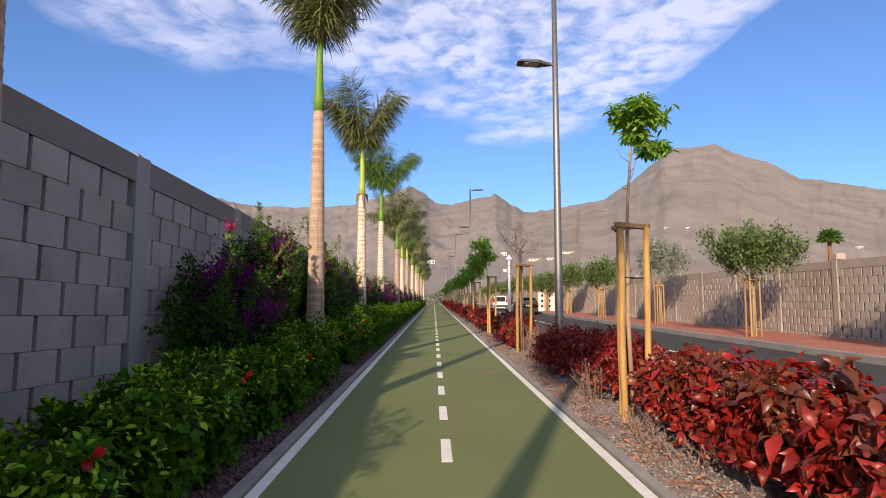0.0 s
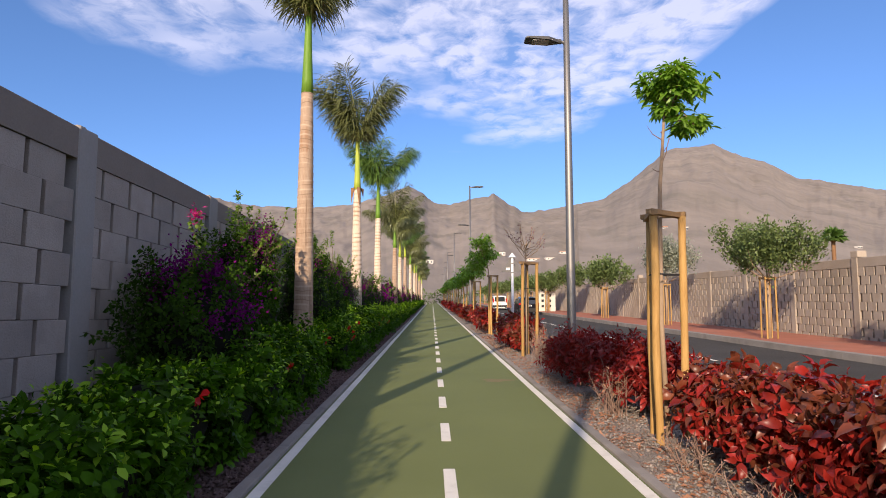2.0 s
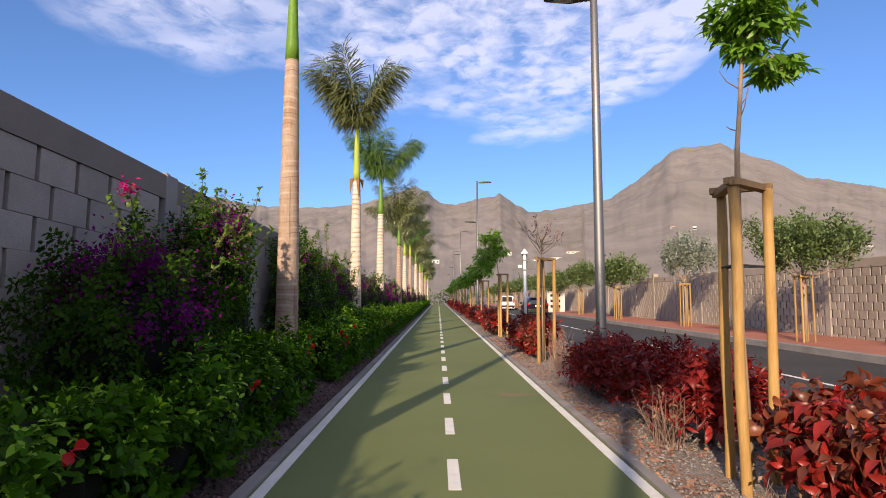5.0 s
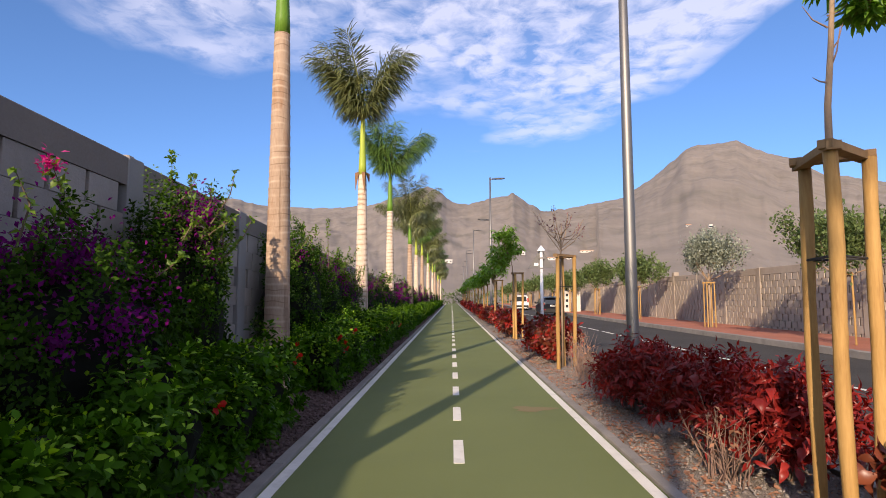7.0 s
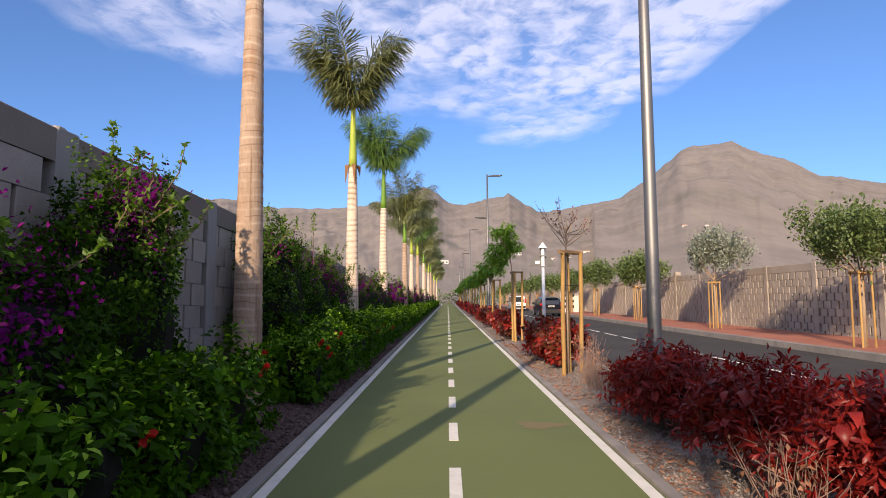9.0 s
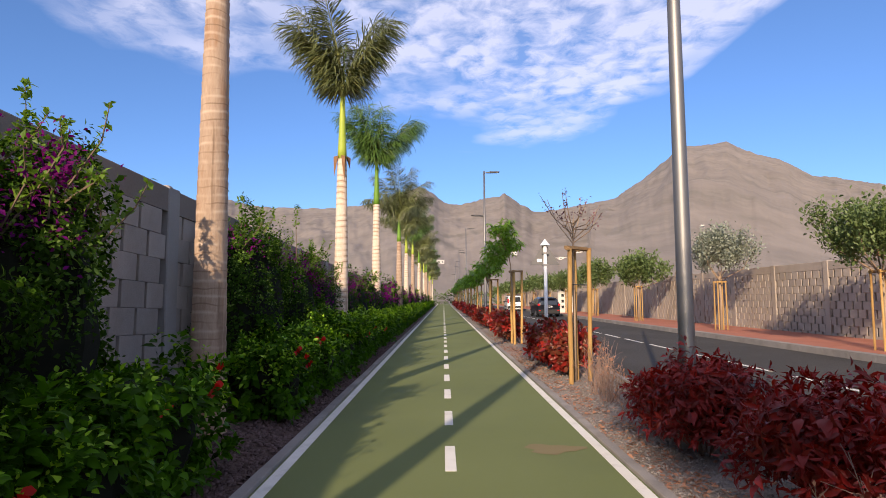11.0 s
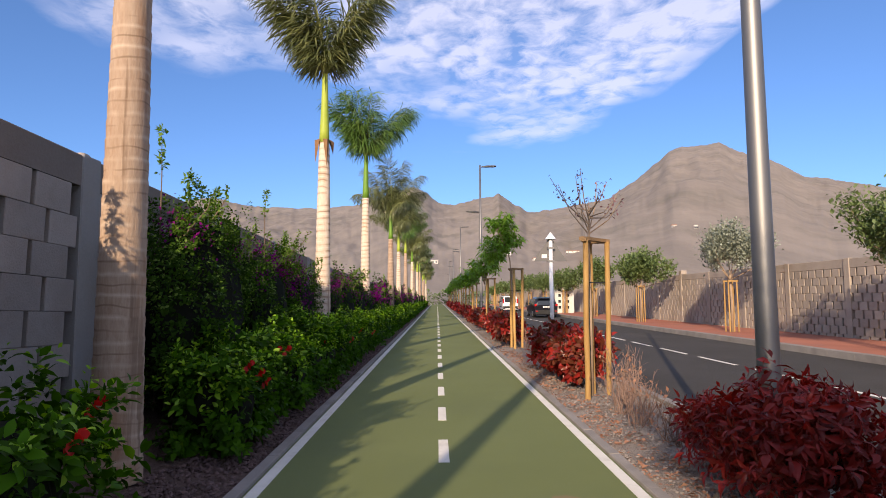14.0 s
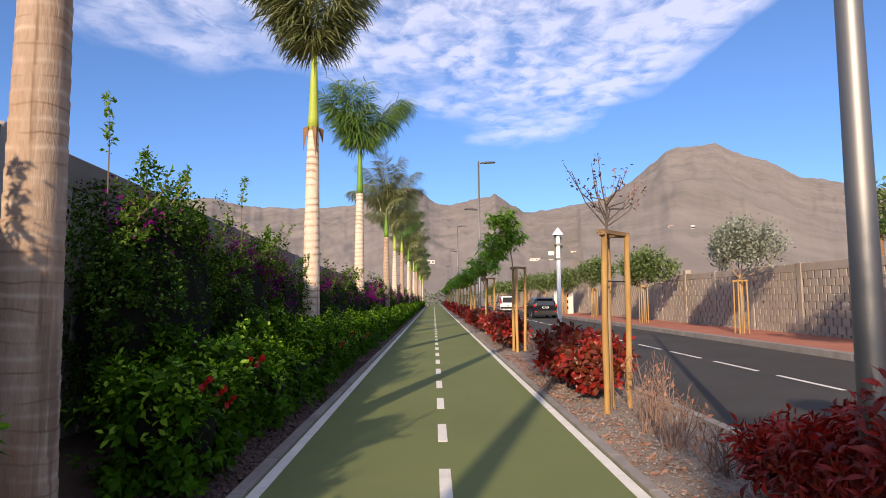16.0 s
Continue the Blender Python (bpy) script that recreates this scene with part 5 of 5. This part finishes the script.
# ---- trees on the far pavement ----
def olive(x, y, trunk_h, mid_z, rad, n, size, seed, leaf="olive", vase=2.2, label="round-headed olive tree held by wooden stakes on the pavement"):
    rng = np.random.default_rng(seed)
    t = thing("olive_tree", label, "tree", pose(x, y, WALK_Z), "olive trees on the pavement")
    part("trunk", Geo().tube([(0, 0, -0.1), (0.03, 0, trunk_h * 0.6), (0, 0.02, trunk_h + 0.2)], [0.06, 0.05, 0.04], 9), M["bark"], t, smooth=True)
    pts, ways = [], []
    shoots = 20
    fork = Vector((0, 0, trunk_h))
    for k in range(shoots):
        a, out = k * 2.4 + rng.uniform(-0.3, 0.3), math.sqrt((k + 0.5) / shoots)
        reach = rng.uniform(0.62, 1.25)
        tip = Vector((rad[0] * out * math.cos(a) * reach, rad[1] * out * math.sin(a) * reach, mid_z + rad[2] * (1.0 - 0.75 * out ** vase) * reach - 0.12 * out))
        bend = fork.lerp(tip, 0.5) + Vector((tip.x * 0.16, tip.y * 0.16, -0.10 - 0.12 * out))
        if k % 3 == 0:
            part("limb", Geo().tube([fork, bend, tip], [0.026, 0.016, 0.004], 5), M["bark"], t)
        for q in range(n // shoots):
            u = 0.48 + 0.56 * rng.random() ** 0.6
            p = fork.lerp(bend, u * 2) if u < 0.5 else bend.lerp(tip, u * 2 - 1)
            way = (tip - bend).normalized()
            pts.append(p + Vector(rng.normal(0, 0.17 if u > 0.6 else 0.10, 3)))
            ways.append(way * 0.7 + Vector(rng.normal(0, 0.7, 3)) + Vector((0, 0, 0.15)))
        if k % 5 == 0:      # hanging side shoots under the crown's edge
            for q in range(n // (shoots * 3)):
                pts.append(bend.lerp(tip, rng.uniform(0.3, 0.9)) + Vector((rng.normal(0, 0.12), rng.normal(0, 0.12), -abs(rng.normal(0, 0.3)))))
                ways.append(Vector(rng.normal(0, 0.7, 3)) + Vector((0, 0, -0.3)))
    part("crown", leaves_mesh("crown", M[leaf], SIMPLE, pts, ways, size * rng.uniform(0.6, 1.3, len(pts))), None, t)
    st = thing("tree_stake_frame", "slim wooden stakes round a pavement tree", "tree stakes", pose(x, y, WALK_Z), "stakes on the pavement")
    for a, b in ((-0.18, -0.18), (0.18, -0.18), (0.18, 0.18), (-0.18, 0.18)):
        part("post", Geo().tube([(a, b, -0.1), (a * 0.95, b * 0.95, 2.1)], 0.029, 8), M["stake"], st)
    part("top_bar", Geo().box(-0.21, -0.21, 2.02, 0.21, -0.17, 2.08), M["stake"], st)
    part("top_bar", Geo().box(-0.21, 0.17, 2.02, 0.21, 0.21, 2.08), M["stake"], st)


olive(11.5, 10.6, 1.9, 3.0, (1.3, 1.3, 0.95), 5000, 0.13, 600)
olive(11.5, 21.1, 1.95, 2.95, (1.75, 1.6, 0.95), 9000, 0.125, 601)
olive(12.0, 31.2, 2.1, 3.25, (1.4, 1.3, 0.85), 8500, 0.125, 602, "silver", 5.0, "silvery-leaved young tree held by wooden stakes on the pavement")
for k in range(3, 13):
    olive(11.8, 21.1 + 10.1 * (k - 1), 1.9, 2.9 + 0.2 * math.sin(k * 2), (1.5, 1.5, 1.0), 4200 if k < 7 else 1800, 0.2 if k < 7 else 0.3, 602 + k, "olive")


# ---- cars standing on the road ----
def car(name, label, paint, at, L, W, kind):
    """Body shell from cross-sections along its length (front is +y), glasshouse, wheels, lights."""
    c = thing(name, label, "car", at)
    # stations: y, half width at the sill, half width at the waist, waist height, roof half width, roof height
    if kind == "van":
        st = [(-0.5, .94, .96, 1.02, .80, 1.74), (-0.485, .97, .99, 1.05, .83, 1.82), (-0.2, 1.0, 1.0, 1.05, .86, 1.86), (0.1, 1.0, 1.0, 1.03, .84, 1.84), (0.2, 1.0, 1.0, 1.02, .80, 1.72), (0.33, 1.0, .98, 1.0, .80, 1.04), (0.45, .96, .93, .9, .75, .93), (0.5, .84, .80, .7, .6, .74)]
    else:
        st = [(-0.5, .92, .95, .95, .70, 1.0), (-0.485, .96, .98, .98, .74, 1.30), (-0.40, 1.0, 1.0, 1.0, .77, 1.58), (-0.1, 1.0, 1.0, .98, .78, 1.66), (0.05, 1.0, 1.0, .96, .77, 1.62), (0.2, 1.0, .99, .95, .74, 1.0), (0.42, .97, .94, .88, .7, .92), (0.5, .85, .80, .66, .6, .70)]
    g = Geo()
    for y, a, b, wz, r, rz in st:
        w = W / 2
        g.v += [(-a * w, y * L, 0.26), (-a * w, y * L, 0.5), (-b * w, y * L, wz), (-r * w, y * L, rz - 0.05), (-(r - .12) * w, y * L, rz), ((r - .12) * w, y * L, rz), (r * w, y * L, rz - 0.05), (b * w, y * L, wz), (a * w, y * L, 0.5), (a * w, y * L, 0.26)]
    for i in range(len(st) - 1):
        g.f += [(i * 10 + k, i * 10 + (k + 1) % 10, i * 10 + 10 + (k + 1) % 10, i * 10 + 10 + k) for k in range(10)]
    g.f += [tuple(range(10)), tuple(range(len(st) * 10 - 1, len(st) * 10 - 11, -1))]
    body = part("body", g, M[paint], c)
    mod = body.modifiers.new("edge", "BEVEL")
    mod.width, mod.segments, mod.angle_limit = 0.035, 2, radians(25)
    w = W / 2
    yb = -0.5 * L
    zt, zw = (1.70, 1.08) if kind == "van" else (1.36, 1.02)
    part("rear_window", Geo().add([(-.74 * w, yb - 0.012, zw), (.74 * w, yb - 0.012, zw), (.68 * w, yb - 0.006 + (0.05 if kind != "van" else 0), zt), (-.68 * w, yb - 0.006 + (0.05 if kind != "van" else 0), zt),
                                   (-.74 * w, yb + 0.1, zw), (.74 * w, yb + 0.1, zw), (.68 * w, yb + 0.1, zt), (-.68 * w, yb + 0.1, zt)],
                                  [(0, 1, 2, 3), (7, 6, 5, 4), (0, 4, 5, 1), (1, 5, 6, 2), (2, 6, 7, 3), (3, 7, 4, 0)]), M["pane"], c, "dark rear window")
    for sx in (-1, 1):
        for y0, y1 in ((-0.42, -0.2), (-0.17, 0.0), (0.02, 0.16)):
            x_lo, x_hi = sx * (w * 1.0 + 0.006), sx * (w * (0.865 if kind == "van" else 0.80) + 0.012)
            z0, z1 = zw + 0.02, (zt if kind == "van" else 1.48)
            part("side_window", Geo().add([(x_lo, y0 * L, z0), (x_lo, y1 * L, z0), (x_hi + sx * 0.02, (y1 - 0.015) * L, z1), (x_hi + sx * 0.02, (y0 + 0.02) * L, z1),
                                           (x_lo - sx * .08, y0 * L, z0), (x_lo - sx * .08, y1 * L, z0), (x_hi - sx * .08, y1 * L, z1), (x_hi - sx * .08, y0 * L, z1)],
                                          [(0, 1, 2, 3), (7, 6, 5, 4), (0, 4, 5, 1), (1, 5, 6, 2), (2, 6, 7, 3), (3, 7, 4, 0)]), M["pane"], c, "dark side window")
        tl = (0.95, 1.5) if kind == "van" else (0.92, 1.1)
        part("tail_light", Geo().box(min(sx * .80 * w, sx * .985 * w), yb - 0.02, tl[0], max(sx * .80 * w, sx * .985 * w), yb + 0.14, tl[1], 0.015), M["tail"], c, "red tail light")
        part("side_mirror", Geo().box(min(sx * w, sx * (w + .2)), 0.17 * L, 1.02, max(sx * w, sx * (w + .2)), 0.21 * L, 1.2, 0.02), M["plastic"], c)
        for y in (-0.3, 0.31):
            wheel = part("wheel", Geo().tube([(0, 0, -0.11), (0, 0, -0.09), (0, 0, 0.09), (0, 0, 0.11)], [0.29, 0.33, 0.33, 0.29], 24), M["rubber"], c, "black tyre on an alloy rim",
                         at=pose(sx * (w - 0.10), y * L, 0.33, 0, 90, 0))
            part("rim", Geo().tube([(0, 0, 0.08), (0, 0, 0.118)], [0.2, 0.21], 18), M["rim"], wheel, at=pose(0, 0, 0, 0, 0 if sx > 0 else 180, 0))
    part("rear_bumper", Geo().box(-.96 * w, yb - 0.05, 0.28, .96 * w, yb + 0.1, 0.62, 0.03), M["plastic"], c, "black plastic rear bumper")
    if kind == "van":
        for sx in (-1, 1):
            part("roof_rail", Geo().tube([(sx * .72 * w, -0.42 * L, 1.86), (sx * .74 * w, -0.36 * L, 1.91), (sx * .74 * w, 0.05 * L, 1.91), (sx * .72 * w, 0.1 * L, 1.86)], 0.02, 6), M["plastic"], c)
            part("side_trim", Geo().box(min(sx * (w - .02), sx * (w + .015)), -0.12 * L, 0.5, max(sx * (w - .02), sx * (w + .015)), 0.14 * L, 0.66, 0.01), M["plastic"], c, "black side moulding")
        part("bumper_strip", Geo().box(-.7 * w, yb - 0.06, 0.3, .7 * w, yb - 0.03, 0.36), M["vanp"], c, "white strip on the bumper")
    else:
        part("roof_spoiler", Geo().box(-.68 * w, yb + 0.12, 1.5, .68 * w, yb + 0.42, 1.56, 0.02), M["suvp"], c)
        for sx in (-1, 1):
            part("fog_light", Geo().box(min(sx * .72 * w, sx * .9 * w), yb - 0.06, 0.5, max(sx * .72 * w, sx * .9 * w), yb - 0.03, 0.57), M["tail"], c, "red rear fog light")
    part("number_plate", Geo().box(-0.26, yb - 0.062, 0.72 if kind == "van" else 0.8, 0.26, yb - 0.0, 0.84 if kind == "van" else 0.92), M["plate"], c, "white number plate")
    part("plate_mark", Geo().box(-0.2, yb - 0.066, (0.75 if kind == "van" else 0.83), 0.2, yb - 0.055, (0.81 if kind == "van" else 0.89)), M["plastic"], c, "unreadable dark bar on the plate")
    return c


car("van", "white compact passenger van seen from behind on the road", "vanp", pose(8.8, 80.0, ROAD_Z), 4.4, 1.85, "van")
car("suv", "dark blue sport utility car seen from behind on the road", "suvp", pose(8.8, 57.0, ROAD_Z), 4.7, 1.88, "suv")


# ---- far things ----
def far_palm(x, y, top):
    p = thing("fan_palm", "small fan palm standing behind the far wall", "palm tree", pose(x, y, 0))
    part("trunk", Geo().lathe([(-0.4, 0.3), (top - 1.2, 0.22), (top - 0.7, 0.26)], 10), M["husk"], p, smooth=True)
    rng = np.random.default_rng(5)
    d = unit(rng.normal(0, 1, (420, 3)))
    d[:, 2] = np.abs(d[:, 2]) * 1.1 - 0.25
    pts = np.tile((0.0, 0.0, top - 0.7), (420, 1)) + d * 0.2
    part("crown", leaves_mesh("crown", M["frondg"], LEAFLET, pts, d, rng.uniform(0.9, 1.6, 420), d + (0, 0, 1)), None, p)


far_palm(48.5, 71.0, 9.3)


def house(a, r, w, d, h, turn, roof=False):
    """A white house on the slope with dark windows."""
    z = hill_height(a, r) - 0.6
    b = thing("house", "small white house far off on the slope", "house", pose(a * r, r, z, 0, 0, turn), "houses on the slope")
    part("wall", Geo().box(-w / 2, -d / 2, 0, w / 2, d / 2, h), M["white"], b)
    part("parapet", Geo().box(-w / 2 - 0.15, -d / 2 - 0.15, h, w / 2 + 0.15, d / 2 + 0.15, h + 0.4), M["roof" if roof else "white"], b)
    n = max(2, int(w / 3.2))
    for k in range(n):
        x = -w / 2 + (k + 0.5) * w / n
        part("window", Geo().box(x - 0.6, -d / 2 - 0.05, h * 0.35, x + 0.6, -d / 2 + 0.05, h * 0.75), M["pane"], b)


for i, (a, r, w, h) in enumerate(((0.172, 520, 11, 2.3), (0.200, 530, 9, 2.2), (0.120, 500, 5, 2.6), (0.228, 560, 12, 2.0), (-0.005, 420, 5, 2.4), (0.437, 390, 2.2, 2.3), (0.40, 400, 3.2, 1.3), (0.735, 360, 3.4, 1.5))):
    house(a, r, w, w * 0.7, h, 14 * math.sin(i * 2.0), i % 3 == 0)


def gate_house(x, y):
    """White latticed garden building beyond the wall's end."""
    b = thing("garden_building", "white garden building with latticed openings by the wall", "building", pose(x, y, WALK_Z))
    part("wall", Geo().box(-1.6, 0, 0, 0.15, 0.25, 2.6), M["white"], b)
    for i in range(2):
        for j in range(4):
            part("opening", Geo().box(-1.3 + i * 0.75, -0.03, 0.4 + j * 0.55, -1.06 + i * 0.75, 0.02, 0.66 + j * 0.55), M["pane"], b)


gate_house(12.6, 62.0)

# long wands of bougainvillea that stand clear of the wall
def wand(x, y, top, lean, seed, pink):
    w = thing("bougainvillea_wand", "thin bougainvillea wand with pink bracts against the wall" if pink else "tall leafy bougainvillea wand above the wall", "shrub", pose(x, y, 0.3), "bougainvillea wands")
    rng = np.random.default_rng(seed)
    h = top - 0.3
    line = [Vector((-lean * 0.3, lean, 0)), Vector((-lean * 0.3, lean * 1.1, h * 0.55)), Vector((-lean * 0.15, lean * 0.7, h * 0.85)), Vector((0, 0, h))]
    part("shoot", Geo().tube(line, [0.01, 0.009, 0.006, 0.002], 5), M["stem"], w)
    pts = []
    for k in range(70):
        t = 1 - rng.random() ** 1.5 * 0.35
        seg = min(2, int(t * 3))
        pts.append(line[seg].lerp(line[seg + 1], t * 3 - seg) + Vector(rng.normal(0, 0.02, 3)))
    part("shoot_leaves", leaves_mesh("shoot_leaves", M["young"], SIMPLE, pts, rng.normal(0, 1, (70, 3)) + (0, 0, 0.3), rng.uniform(0.04, 0.08, 70)), None, w)
    if pink:
        part("blossom", leaves_mesh("blossom", M["pink"], SIMPLE, np.array((0, 0, h)) + rng.normal(0, 0.045, (60, 3)), rng.normal(0, 1, (60, 3)), rng.uniform(0.04, 0.06, 60)), None, w, "pink papery bracts")


for i, (x, y, top, lean, pink) in enumerate(((-2.62, 7.55, 2.4, 0.5, True), (-2.95, 9.9, 3.05, 0.1, False), (-2.9, 10.3, 2.9, -0.2, False), (-2.95, 13.7, 3.35, 0.1, False), (-2.9, 14.3, 3.0, 0.2, False),
                                             (-2.85, 15.1, 2.95, -0.25, False), (-2.75, 17.0, 3.3, -0.5, False), (-2.75, 18.2, 2.7, 0.3, False))):
    wand(x, y, top, lean, 90 + i, pink)

# a stray trailing sprig that reaches along the wall from the flowering shrub
sprig = thing("bougainvillea_wand", "short trailing bougainvillea sprig against the block wall", "shrub", pose(-3.05, 6.75, 0.0), "bougainvillea wands")
reach = [Vector((0.15, 0.25, 0.6)), Vector((0.08, 0.05, 1.02)), Vector((0.05, -0.25, 1.10)), Vector((0.05, -0.52, 1.18))]
part("shoot", Geo().tube(reach, [0.008, 0.006, 0.004, 0.002], 5), M["stem"], sprig)
sprig_rng = np.random.default_rng(17)
at = [reach[1].lerp(reach[3], t) + Vector(sprig_rng.normal(0, 0.02, 3)) for t in sprig_rng.random(34)]
part("shoot_leaves", leaves_mesh("shoot_leaves", M["vine"], SIMPLE, at, sprig_rng.normal(0, 1, (34, 3)) + (0.3, -0.4, 0.1), sprig_rng.uniform(0.05, 0.09, 34)), None, sprig)

# trees that close the street's far end
far_rng = np.random.default_rng(31)
clumps = [(x, 152 + far_rng.uniform(0, 16), far_rng.uniform(1.2, 2.6)) for x in np.arange(-16, 22, 1.5)]
fp, fw = [], []
for x, y, h in clumps:
    d = unit(far_rng.normal(0, 1, (110, 3)))
    fp.append(np.array((x, y, h * 0.7)) + d * (1.6, 1.6, h * 0.8) * far_rng.uniform(0.5, 1.0, (110, 1)))
    fw.append(d + (0, 0, 0.4))
fp, fw = np.concatenate(fp), np.concatenate(fw)
fp[:, 2] = np.maximum(fp[:, 2], 0.0)
tagged(part("far_trees", leaves_mesh("far_trees", M["olive"], SIMPLE, fp, fw, far_rng.uniform(0.35, 0.8, len(fp))), None), "low green trees far off at the end of the street", "trees", kind="stuff")

# a worn reddish patch on the path
patch = Geo()
for k in range(20):
    a = 2 * math.pi * k / 20
    r = 1 + 0.25 * math.sin(3 * a + 1) + 0.12 * math.sin(7 * a)
    patch.v.append((1.14 + 0.28 * r * math.cos(a), 11.72 + 0.18 * r * math.sin(a), 0.003))
patch.f.append(tuple(range(20)))
tagged(part("path_patch", patch, M["repair"]), "faded reddish stain on the green path", "stain", kind="structure")
